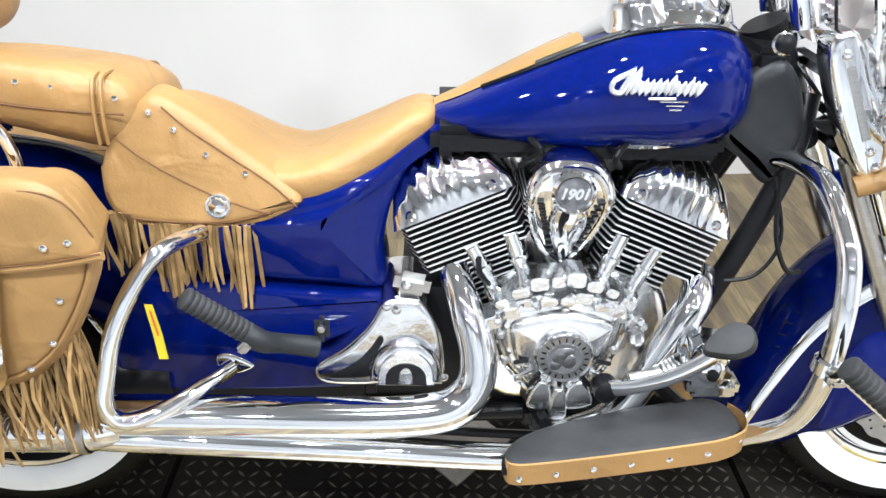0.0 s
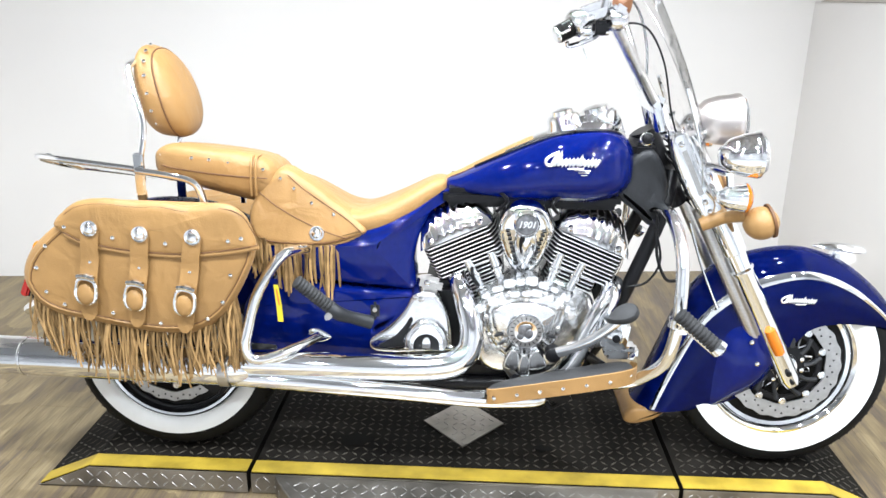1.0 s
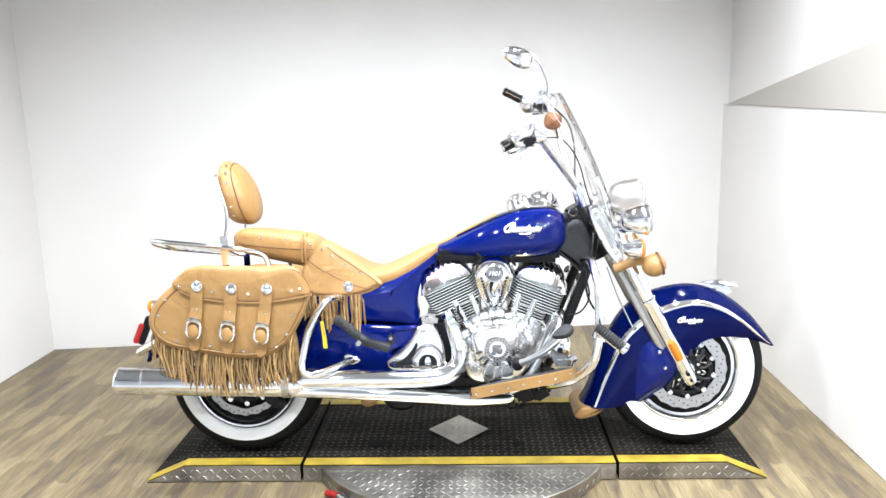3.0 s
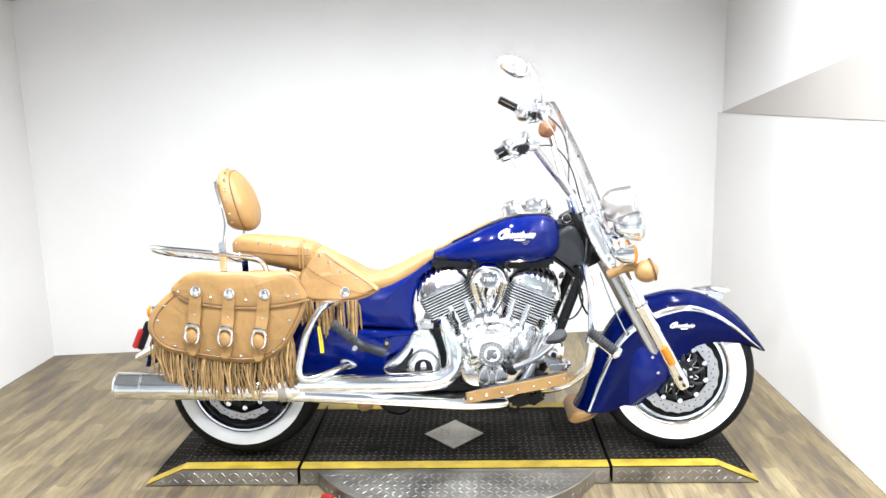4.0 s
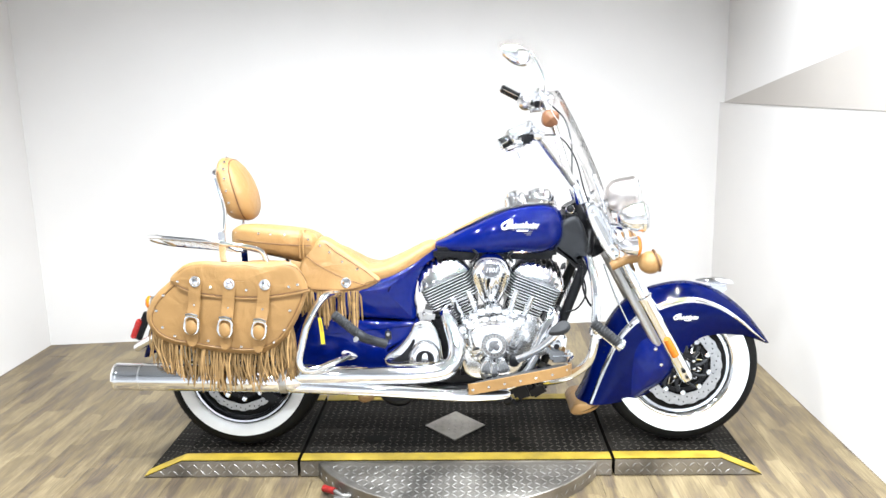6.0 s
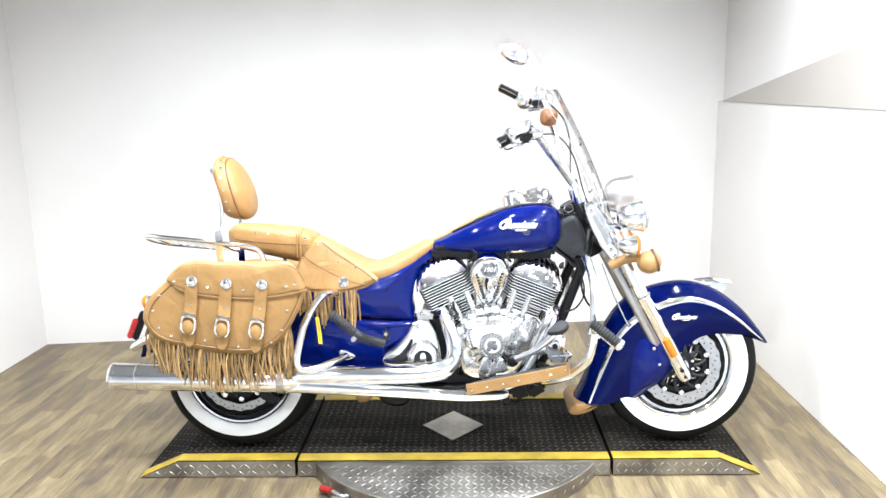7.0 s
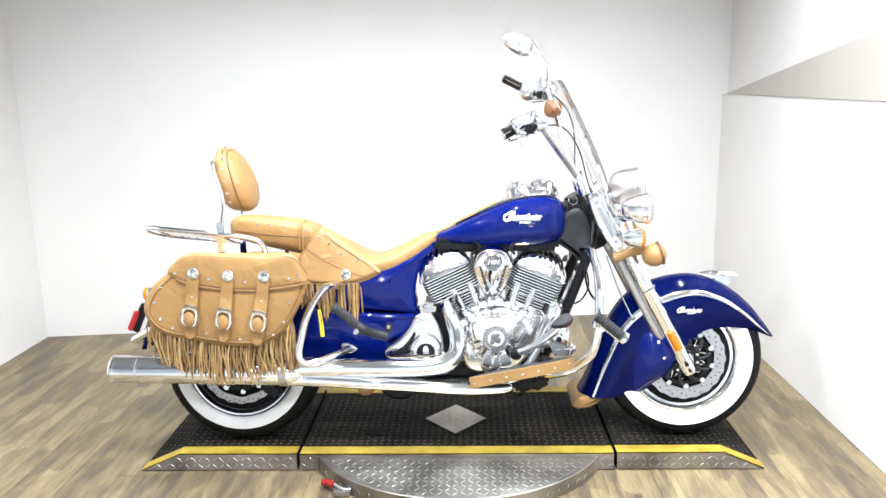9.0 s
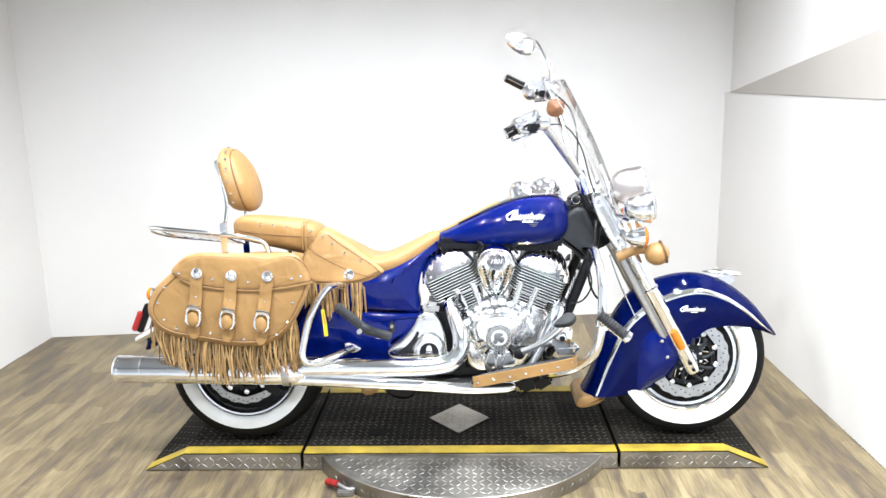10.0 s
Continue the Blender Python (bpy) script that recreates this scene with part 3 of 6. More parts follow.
def brake_disc(w, y, inner_r=0.113):
    """Floating disc: a drilled, scalloped ring held by buttons on an openwork carrier."""
    o = 1 if y > 0 else -1
    seg = 120
    rings = []
    for r, h in ((inner_r, -0.0025), (0.153, -0.0025), (0.153, 0.0025), (inner_r, 0.0025)):
        ring = []
        for j in range(seg):
            a = 2 * math.pi * j / seg
            q = r + (0.0022 * math.cos(a * 20) if r > 0.14 else -0.002 * math.cos(a * 10))
            ring.append((q * math.cos(a), y + h, q * math.sin(a)))
        rings.append(ring)
    bm = B()
    skin(bm, rings, wrap=True)
    d = part("brake_disc", bm, DISC_STEEL, w, "drilled steel brake disc")
    bm = lathe(B(), [(0.036, -0.004), (0.060, -0.004), (0.060, 0.004), (0.036, 0.004)], (0, y, 0), seg=40, closed=True)
    part("disc_carrier", bm, BLACK, w, "black disc carrier")
    part("hub_cap", lathe(B(), [(0.034, 0), (0.034, 0.014), (0.028, 0.022), (0.012, 0.024), (0, 0.024)], (0, y, 0), (0, o, 0), 28), CHROME, w, "chrome hub cap")
    part("carrier_ring", lathe(B(), [(0.088, -0.003), (0.102, -0.003), (0.102, 0.003), (0.088, 0.003)], (0, y, 0), seg=60, closed=True), BLACK, w)
    arm = bolt = hole = None
    for i in range(10):
        a = 2 * math.pi * i / 10
        m = Matrix.Rotation(a, 4, "Y")
        k = Matrix.Rotation(a + 0.25, 4, "Y")
        if arm is None:
            arm = part("carrier_arm", tube(B(), [(0.055, y, 0), (0.075, y + o * 0.003, 0.006), (0.097, y, 0.022)], [0.009, 0.006, 0.008], 8, 3), BLACK_PANEL, w)
            bolt = part("button", lathe(B(), [(0.0105, -0.003), (0.0105, 0.004), (0.008, 0.0065), (0.005, 0.0065), (0.004, 0.004), (0, 0.004)], (0.1065, y, 0), (0, o, 0), 14), CHROME, w)
            arm.matrix_basis, bolt.matrix_basis = m, k
            inner = part("carrier_bolt", lathe(B(), [(0.006, 0), (0.006, 0.007), (0.003, 0.009), (0, 0.009)], (0.048, y + o * 0.003, 0), (0, o, 0), 8), CHROME, w)
            inner.matrix_basis = k
        else:
            twin(arm, w, m)
            twin(bolt, w, k)
            if i % 2:
                twin(inner, w, k)
    for i in range(50):
        a = 2 * math.pi * i / 50
        r = inner_r + 0.011 + (0.0135 - inner_r * 0.04) * (i % 3) * (1 if inner_r < 0.12 else 0.6)
        m = Matrix.Translation((r * math.cos(a), y, r * math.sin(a)))
        if hole is None:
            hole = part("disc_hole", lathe(B(), [(0.0028, -0.0031), (0.0028, 0.0031)], seg=8), BLACK, w)
            hole.matrix_basis = m
        else:
            twin(hole, w, m)
    return d


DISC_STEEL = material("ground disc steel", (0.45, 0.46, 0.48), 0.5, 1.0, var=0.12, scale=60)
front_wheel = wheel("front_wheel", FX, -0.030, 0.062, 0.259, CHROME, "chrome spoked front wheel with whitewall tyre")
brake_disc(front_wheel, -0.070)
rear_wheel = wheel("rear_wheel", RX, -0.040, 0.088, 0.254, BLACK, "dark spoked rear wheel with whitewall tyre")
brake_disc(rear_wheel, -0.09, 0.126)
part("rim_lip", lathe(B(), [(0.196 * WK, -0.0805), (0.203 * WK, -0.0815), (0.203 * WK, -0.078), (0.196 * WK, -0.077)], seg=64, closed=True), CHROME, rear_wheel, "bright rim lip")
part("rim_lip", lathe(B(), [(0.176 * WK, -0.050), (0.181 * WK, -0.061), (0.184 * WK, -0.059), (0.179 * WK, -0.048)], seg=64, closed=True), CHROME, rear_wheel)
pulley = part("belt_pulley", lathe(B(), [(0.03, 0.055), (0.155, 0.055), (0.158, 0.06), (0.158, 0.085), (0.150, 0.09), (0.03, 0.09)], seg=48, closed=True), BLACK, rear_wheel, "black drive belt pulley")
bm = tube(B(), [(0.02, -0.105, 0.0), (0.14, -0.112, 0.002), (0.30, -0.10, 0.0)], [0.026, 0.028, 0.03], 12, 3, flat=1.3)
part("swingarm", bm, BLACK, rear_wheel, "black swingarm")
bm = block(B(), (0.12, -0.105, -0.085), (0.085, 0.05, 0.055), 0.014, turn_y(35))
part("brake_caliper", bm, BLACK, rear_wheel, "black brake caliper")


# fenders: a crown line and an edge line, station by station, joined by a rounded section
def fender_point(sec, u):
    """A point on a fender section: u from -1 (near edge) over 0 (crown) to 1 (far edge)."""
    tx, tz, ex, ez, w = sec
    a = abs(u)
    if a > 0.62:
        f = (1 - a) / 0.38 * 0.55
        y = w * (1 - 0.17 * (1 - f / 0.55) ** 1.6)
    else:
        g = a / 0.62 * math.pi / 2
        f, y = 0.55 + 0.45 * math.cos(g), w * math.sin(g) ** 0.85
    y = y * (0.93 + 0.07 * math.cos(f * 2))
    return Vector((ex + (tx - ex) * f, (math.copysign(y, u) if u else 0.0) - 0.012, ez + (tz - ez) * f))


def fender(name, secs, label, inner=0.004):
    line = glide(secs, 5)
    us = np.linspace(-1, 1, 33)
    bm = B()
    skin(bm, [[fender_point(s, u) for u in us] for s in line], loop=False)
    geo = bmesh.ops.solidify(bm, geom=bm.faces[:], thickness=inner)
    return part(name, bm, BLUE, bike, label), line


FRONT = [(1.203, 0.455, 1.190, 0.450, 0.045), (1.168, 0.505, 1.115, 0.484, 0.075), (1.097, 0.588, 1.055, 0.499, 0.092), (1.000, 0.658, 0.985, 0.502, 0.098), (0.885, 0.690, 0.918, 0.484, 0.100), (0.760, 0.672, 0.868, 0.425, 0.102), (0.658, 0.622, 0.822, 0.350, 0.104), (0.585, 0.525, 0.782, 0.302, 0.105), (0.535, 0.390, 0.732, 0.268, 0.105), (0.498, 0.285, 0.688, 0.250, 0.105), (0.466, 0.222, 0.645, 0.237, 0.104)]
TRIM_F = [0.45, 0.50, 0.58, 0.68, 0.755, 0.785, 0.80, 0.825, 0.83, 0.81, 0.74]
front_fender, fline = fender("front_fender", FRONT, "deep blue valanced front fender with bright trim")
REAR = [(-1.225, 0.440, -1.205, 0.432, 0.09), (-1.195, 0.560, -1.10, 0.49, 0.12), (-1.105, 0.680, -1.03, 0.52, 0.125), (-0.995, 0.755, -0.95, 0.55, 0.125), (-0.855, 0.785, -0.84, 0.56, 0.125), (-0.700, 0.765, -0.72, 0.54, 0.125), (-0.590, 0.700, -0.62, 0.48, 0.125), (-0.530, 0.600, -0.58, 0.40, 0.125)]
rear_fender, rline = fender("rear_fender", REAR, "deep blue rear fender")
# bright strip on both sides of the front fender
for s in (-1, 1):
    rings = []
    where = glide([(f,) for f in TRIM_F], 5)
    for i, sec in enumerate(fline[1:-1]):
        f = where[i + 1][0]
        g = math.acos(max(0.0, min(1.0, (f - 0.55) / 0.45)))
        mid_u = 0.62 * g / (math.pi / 2) if f > 0.55 else 1 - f / 0.55 * 0.38
        hw = (0.044 - 0.010 * min(1, max(0, (i - 22) / 14))) * min(1, 0.45 + i / 6)
        a, b, c = (fender_point(sec, s * u) for u in (mid_u - hw, mid_u, mid_u + hw))
        rise = Vector((sec[0] - sec[2], 0, sec[1] - sec[3])).normalized()
        out = (rise * math.cos(g) + Vector((0, s, 0)) * math.sin(g)) * 0.004
        rings.append([a - out, a + out * 0.9, b + out * 1.5, c + out * 0.9, c - out])
    part("trim_strip", skinned(rings), CHROME, front_fender, "bright metal trim strip")

# the swollen lower side of the fender
BULGE = [(0.668, 0.247), (0.656, 0.30), (0.655, 0.37), (0.666, 0.45), (0.70, 0.505), (0.76, 0.515), (0.815, 0.475), (0.842, 0.42), (0.832, 0.37), (0.797, 0.318), (0.755, 0.286), (0.713, 0.263)]
for s in (-1, 1):
    edge = np.array(glide(BULGE, 5, True))
    core = np.array((0.750, 0.385))
    rings = [[(x, s * (0.086 + 0.046 * (1 - f ** 2.4)) - 0.012, z) for x, z in core + (edge - core) * f] for f in np.linspace(1.0, 0.02, 18)]
    part("valance_bulge", skinned(rings), BLUE, front_fender, "swollen lower fender side")

# lamp ornament, mud flap and script on the front fender
bm = skinned([[(x, w * math.cos(a), z + (h if math.sin(a) > 0 else 0.35 * h) * math.sin(a)) for a in np.linspace(0, 2 * math.pi, 20, endpoint=False)] for x, z, w, h in glide([(0.925, 0.692, 0.006, 0.003), (0.955, 0.690, 0.018, 0.010), (0.99, 0.688, 0.024, 0.015), (1.03, 0.683, 0.024, 0.017), (1.060, 0.680, 0.018, 0.012), (1.072, 0.678, 0.004, 0.003)], 4)])
block(bm, (1.01, 0, 0.664), (0.07, 0.03, 0.03), 0.008, turn_y(14))
part("fender_lamp", bm, CHROME, front_fender, "chrome teardrop fender lamp")
cushion_flap = [(0.440, 0.190), (0.450, 0.214), (0.475, 0.228), (0.540, 0.228), (0.552, 0.220), (0.535, 0.200), (0.50, 0.184), (0.462, 0.178)]
bm = cushion(B(), cushion_flap, 0.09, -0.098, 0.01)
part("mud_flap", bm, LEATHER, front_fender, "tan leather mud flap")


def script(at, length, height, parent, mat, r, label):
    """A slanted flourish of crowded strokes, with no letters in it."""
    x0, y0, z0 = at
    rng = random.Random(3)
    pts = []
    n = 13
    for i in range(n):
        f = i / (n - 1)
        tall = 1.9 if i < 2 else (1.35 if i == 7 else 1.0 + rng.uniform(-0.12, 0.12))
        x = x0 + length * (0.10 + 0.86 * f)
        h = height * tall
        pts += [(x - 0.10 * height, y0, z0 - height * 0.5), (x + 0.45 * h, y0, z0 - height * 0.5 + h)]
    bm = tube(B(), pts, r, 6, 3)
    swash = [(x0 + length * 0.22, y0, z0 + height * 1.25), (x0 + length * 0.02, y0, z0 + height * 0.5), (x0, y0, z0 - height * 0.25), (x0 + length * 0.10, y0, z0 - height * 0.45), (x0 + length * 0.18, y0, z0 + height * 0.2)]
    tube(bm, swash, r * 1.1, 6, 4)
    tube(bm, [(x0 + length * 0.42, y0, z0 - height * 0.85), (x0 + length * 0.72, y0, z0 - height * 0.82)], r * 0.6, 6, 1)
    return part("script_badge", bm, mat, parent, label)


for x, z in ((0.748, 0.462), (0.770, 0.400)):
    stud((x, -0.140, z), 0.0075, front_fender)
script((0.819, -0.1165, 0.575), 0.088, 0.012, front_fender, ALLOY, 0.0022, "bright script badge")

# fork
for s in (-1, 1):
    bm = lathe(B(), [(0.0, 0.0), (0.022, 0.0), (0.028, 0.02), (0.029, 0.36), (0.031, 0.365), (0.031, 0.37), (0.026, 0.375), (0.026, 0.42), (0.033, 0.425), (0.034, 0.74), (0.028, 0.76), (0, 0.76)], (0.876, s * 0.120, 0.335), Vector((0.505 - 0.876, 0, 1.03 - 0.335)), 28)
    leg = part("fork_leg", bm, CHROME, bike, "polished fork leg")
    d = Vector((0.505 - 0.876, 0, 1.03 - 0.335)).normalized()
    base = Vector((0.876, s * 0.120, 0.335))
    bm = B()
    cap = [base + d * h + Vector((0, s * 0.027, 0)) for h in (0.115, 0.19)]
    tube(bm, [cap[0], cap[0] * 0.5 + cap[1] * 0.5, cap[1]], [0.014, 0.0155, 0.014], 14, 4)
    part("reflector", bm, AMBER, leg, "oblong amber reflector")
    bm = lathe(B(), [(0, 0), (0.008, 0), (0.008, 0.008), (0, 0.01)], base + d * 0.05 + Vector((0, s * 0.026, 0)), (0, s, 0), 10)
    lathe(bm, [(0, 0), (0.006, 0), (0.006, 0.006), (0, 0.008)], base + d * 0.02 + Vector((0, s * 0.026, 0)), (0, s, 0), 10)
    part("axle_bolt", bm, BLACK, leg)
    bm = block(B(), (0.775, s * 0.107, 0.553), (0.03, 0.012, 0.022), 0.004)
    block(bm, (0.835, s * 0.107, 0.440), (0.03, 0.012, 0.018), 0.004)
    part("fender_bracket", bm, CHROME, leg)
    # slotted cover plate beside the leg
    bm = tube(B(), [(0.575, s * 0.105, 0.815), (0.69, s * 0.110, 0.598), (0.785, s * 0.112, 0.42)], 0.016, 12, 3)
    part("fork_stay", bm, STEEL, leg, "dull steel fork stay")
bm = block(B(), (0.535, 0, 0.945), (0.075, 0.30, 0.035), 0.012, turn_y(28))
block(bm, (0.600, 0, 0.825), (0.08, 0.28, 0.05), 0.014, turn_y(28))
part("triple_clamp", bm, CHROME, bike, "chrome fork clamps")
bm = cushion(B(), [(0.478, 0.998), (0.515, 1.02), (0.565, 0.93), (0.61, 0.84), (0.585, 0.80), (0.555, 0.83), (0.51, 0.91)], -0.11, -0.155, 0.012)
fcov = part("fork_cover", bm, CHROME, bike, "bright fork cover")
part("cover_slot", cushion(B(), [(0.506, 0.972), (0.517, 0.977), (0.572, 0.868), (0.560, 0.862)], -0.15, -0.157, 0.002, n=1), STEEL, fcov, "brushed inlay")
for x, z in ((0.503, 0.990), (0.577, 0.846), (0.592, 0.822)):
    stud((x, -0.155, z), 0.008, fcov)
bm = cushion(B(), [(0.478, 0.998), (0.515, 1.02), (0.565, 0.93), (0.61, 0.84), (0.585, 0.80), (0.555, 0.83), (0.51, 0.91)], 0.11, 0.155, 0.012)
part("fork_cover", bm, CHROME, bike)

# head lamp and its neighbours
hl = part("headlight", lathe(B(), [(0, 0), (0.036, 0.004), (0.054, 0.022), (0.064, 0.055), (0.067, 0.090), (0.070, 0.096), (0.070, 0.108), (0.064, 0.112)], (0.578, 0.02, 1.024), (1, 0, 0.02), 40), TINTED_CHROME, bike, "round chrome headlight shell")
part("lens", lathe(B(), [(0.064, 0), (0.060, 0.010), (0.040, 0.018), (0, 0.022)], (0.690, 0.02, 1.026), (1, 0, 0.05), 32), LENS, hl, "clear glass lens")
for s in (-1, 1):
    lamp = part("driving_lamp", lathe(B(), [(0, 0), (0.02, 0.003), (0.040, 0.024), (0.051, 0.06), (0.054, 0.082), (0.056, 0.084), (0.056, 0.093), (0.051, 0.096)], (0.580, s * 0.205, 0.972), (1, 0, 0.06), 32), CHROME, bike, "chrome bullet driving lamp")
    part("lens", lathe(B(), [(0.051, 0), (0.045, 0.01), (0, 0.018)], (0.675, s * 0.205, 0.978), (1, 0, 0.06), 24), LENS, lamp, "clear glass lens")
    bm = tube(B(), [(0.56, s * 0.10, 0.93), (0.585, s * 0.16, 0.935), (0.61, s * 0.205, 0.935)], 0.013, 10, 4)
    tube(bm, [(0.61, s * 0.205, 0.935), (0.62, s * 0.205, 0.885)], 0.009, 8, 1)
    part("lamp_bar", bm, CHROME, lamp)
    sig = part("turn_signal", lathe(B(), [(0, 0), (0.015, 0.002), (0.028, 0.02), (0.034, 0.05), (0.036, 0.062), (0.034, 0.065)], (0.590, s * 0.205, 0.872), (1, 0, 0), 28), CHROME, bike, "chrome turn signal")
    part("lens", lathe(B(), [(0.036, 0), (0.036, 0.006), (0.028, 0.014), (0, 0.018)], (0.652, s * 0.205, 0.872), (1, 0, 0), 24), AMBER, sig, "amber lens")
    bag = part("leather_cover", ball(B(), (0.702, s * 0.205, 0.810), (0.043, 0.043, 0.041), 24, 16), LEATHER, bike, "round tan leather lamp cover")
    part("rim", lathe(B(), [(0.036, 0), (0.0425, 0.0), (0.0425, 0.006), (0.036, 0.006)], (0.721, s * 0.205, 0.816), (1, 0, 0.3), 28, closed=True), LEATHER_DARK, bag, "dark rim")
    strap = [(0.575, s * 0.147, 0.785), (0.595, s * 0.152, 0.795), (0.625, s * 0.165, 0.810), (0.668, s * 0.195, 0.828)]
    part("strap", tube(B(), strap, [0.017, 0.017, 0.015, 0.018], 10, 4, flat=1.0), LEATHER, bag, "tan leather strap")

# windshield: a bowed clear sheet
def shield(u, v):
    """u from -1 to 1 across, v from 0 (foot) to 1 (top)."""
    x = 0.606 - 0.215 * v ** 1.35 - 0.055 * u * u
    w = 0.20 + 0.09 * math.sin(v * 2.3) - 0.05 * max(0, v - 0.8) * 5 * abs(u) ** 2
    return Vector((x, u * w, 0.895 + (0.525 - 0.055 * abs(u) ** 3) * v))


bm = skinned([[shield(u, v) for u in np.linspace(-1, 1, 25)] for v in np.linspace(0, 1, 19)], loop=False)
bmesh.ops.solidify(bm, geom=bm.faces[:], thickness=0.004)
ws = part("windshield", bm, GLASS, bike, "clear curved windshield")
ws.visible_shadow = False
rim = [shield(-1, v) for v in np.linspace(0, 0.97, 14)] + [shield(u, 1.0) for u in np.linspace(-0.9, 0.9, 13)] + [shield(1, v) for v in np.linspace(0.97, 0, 14)]
part("rim", tube(B(), rim, 0.0014, 6, 1), STEEL, ws, "thin grey sheet edge")
for s in (-1, 1):
    bm = tube(B(), [shield(s * 0.62, 0.02) + Vector((-0.012, 0, 0)), shield(s * 0.6, 0.25) + Vector((-0.012, 0, 0)), shield(s * 0.58, 0.45) + Vector((-0.012, 0, 0))], 0.007, 8, 4)
    tube(bm, [shield(s * 0.6, 0.22) + Vector((-0.01, 0, 0)), (0.53, s * 0.115, 0.97)], 0.008, 8, 1)
    lathe(bm, [(0, 0), (0.012, 0), (0.012, 0.006), (0.006, 0.01), (0, 0.011)], shield(s * 0.6, 0.24), (-1, s * 0.3, 0), 12)
    lathe(bm, [(0, 0), (0.012, 0), (0.012, 0.006), (0.006, 0.01), (0, 0.011)], shield(s * 0.6, 0.05), (-1, s * 0.3, 0), 12)
    part("windshield_bracket", bm, CHROME, ws, "chrome windshield bracket")

# handlebar: the bars stand turned, so that the far end is the higher one
NEAR, FAR = [(0.455, -0.06, 1.07), (0.425, -0.10, 1.105), (0.352, -0.23, 1.195), (0.283, -0.35, 1.28), (0.250, -0.395, 1.294), (0.200, -0.424, 1.276), (0.160, -0.437, 1.256)], [(0.455, 0.06, 1.07), (0.44, 0.10, 1.115), (0.41, 0.23, 1.25), (0.385, 0.34, 1.358), (0.362, 0.38, 1.374), (0.285, 0.42, 1.388), (0.205, 0.45, 1.430)]
bm = tube(B(), NEAR[::-1] + FAR, 0.0145, 14, 5)
bars = part("handlebar", bm, BAR_CHROME, bike, "tall chrome handlebar")
bm = B()
for s in (-1, 1):
    tube(bm, [(0.475, s * 0.065, 1.01), (0.455, s * 0.065, 1.075)], 0.022, 16, 1)
block(bm, (0.452, 0, 1.075), (0.05, 0.19, 0.045), 0.014, turn_y(25))
part("riser", bm, CHROME, bars, "chrome bar risers")
for line, s in ((NEAR, -1), (FAR, 1)):
    a, b, c = (Vector(p) for p in line[-3:])
    d = (c - b).normalized()
    bm = ribbed(B(), b + d * 0.012, c, 0.0155, 0.003, 7)
    part("grip", bm, RUBBER, bars, "ribbed black grip")
    bm = lathe(B(), [(0.017, 0), (0.017, 0.003), (0.013, 0.007), (0, 0.008)], c, d, 16)
    part("grip_end", bm, CHROME, bars)
    part("grip_collar", lathe(B(), [(0.021, 0), (0.025, 0.003), (0.025, 0.01), (0.021, 0.013)], b - d * 0.002, d, 16, closed=True), CHROME, bars)
    for k in range(5):
        u = Vector((0, -math.cos(k * 1.257), math.sin(k * 1.257))) * 0.0172
        part("grip_slot", tube(B(), [b + d * 0.02 + u, c - d * 0.006 + u], 0.0028, 6, 1), CHROME, bars)
    box = a + (b - a) * 0.35
    big = 0.78 if s < 0 else 1.25
    bm = block(B(), box + Vector((0.0, 0, 0.014)), (0.095 * big, 0.06, 0.040 * big), 0.013, turn_y(-20 if s < 0 else 12))
    ball(bm, box + Vector((0.045, 0, 0.0)), (0.036 * big, 0.034, 0.034 * big))
    ball(bm, box + Vector((-0.034, 0, -0.006)), (0.030 * big, 0.032, 0.030 * big))
    lathe(bm, [(0, 0), (0.012, 0), (0.012, 0.02), (0, 0.024)], box + Vector((0.02, -0.01, 0.024 * big)), (0.2, 0, 1), 14)
    block(bm, box + Vector((0.05, -0.02, 0.022 * big)), (0.03, 0.03, 0.02), 0.006, turn_y(30))
    lathe(bm, [(0, 0), (0.016, 0), (0.016, 0.012), (0.010, 0.016), (0, 0.016)], box + Vector((-0.03, -0.025, 0.0)), (0, -1, 0.1), 16)
    lathe(bm, [(0, 0), (0.008, 0), (0.008, 0.01), (0, 0.012)], box + Vector((0.055, -0.03, 0.0)), (0, -1, 0), 12)
    tube(bm, [box + Vector((0.03, -0.015, -0.03 * big)), box + Vector((-0.02, -0.02, -0.034 * big))], 0.009, 10, 1)
    part("control_housing", bm, DIMMED_CHROME, bars, "chrome master cylinder and switch housing")
    bm = block(B(), box + Vector((0.012, -0.028, -0.016)), (0.034, 0.024, 0.028), 0.006)
    part("switch", bm, BLACK, bars)
    fw = Vector((0.035, 0, -0.012))
    bm = tube(B(), [box + fw * 0.7, b + fw + Vector((0, -0.01, -0.01)), c + fw * 0.75 + Vector((0, 0, -0.012)), c + d * 0.01 + fw * 0.8], [0.008, 0.007, 0.006, 0.007], 8, 5, flat=0.6)
    part("lever", bm, CHROME, bars, "chrome hand lever")
    if s < 0:
        bm = tube(B(), [box + Vector((0.0, -0.02, -0.02)), box + Vector((-0.018, -0.02, -0.05)), box + Vector((-0.008, -0.02, -0.078))], 0.0025, 6, 5)
        part("throttle_hook", bm, CHROME, bars)
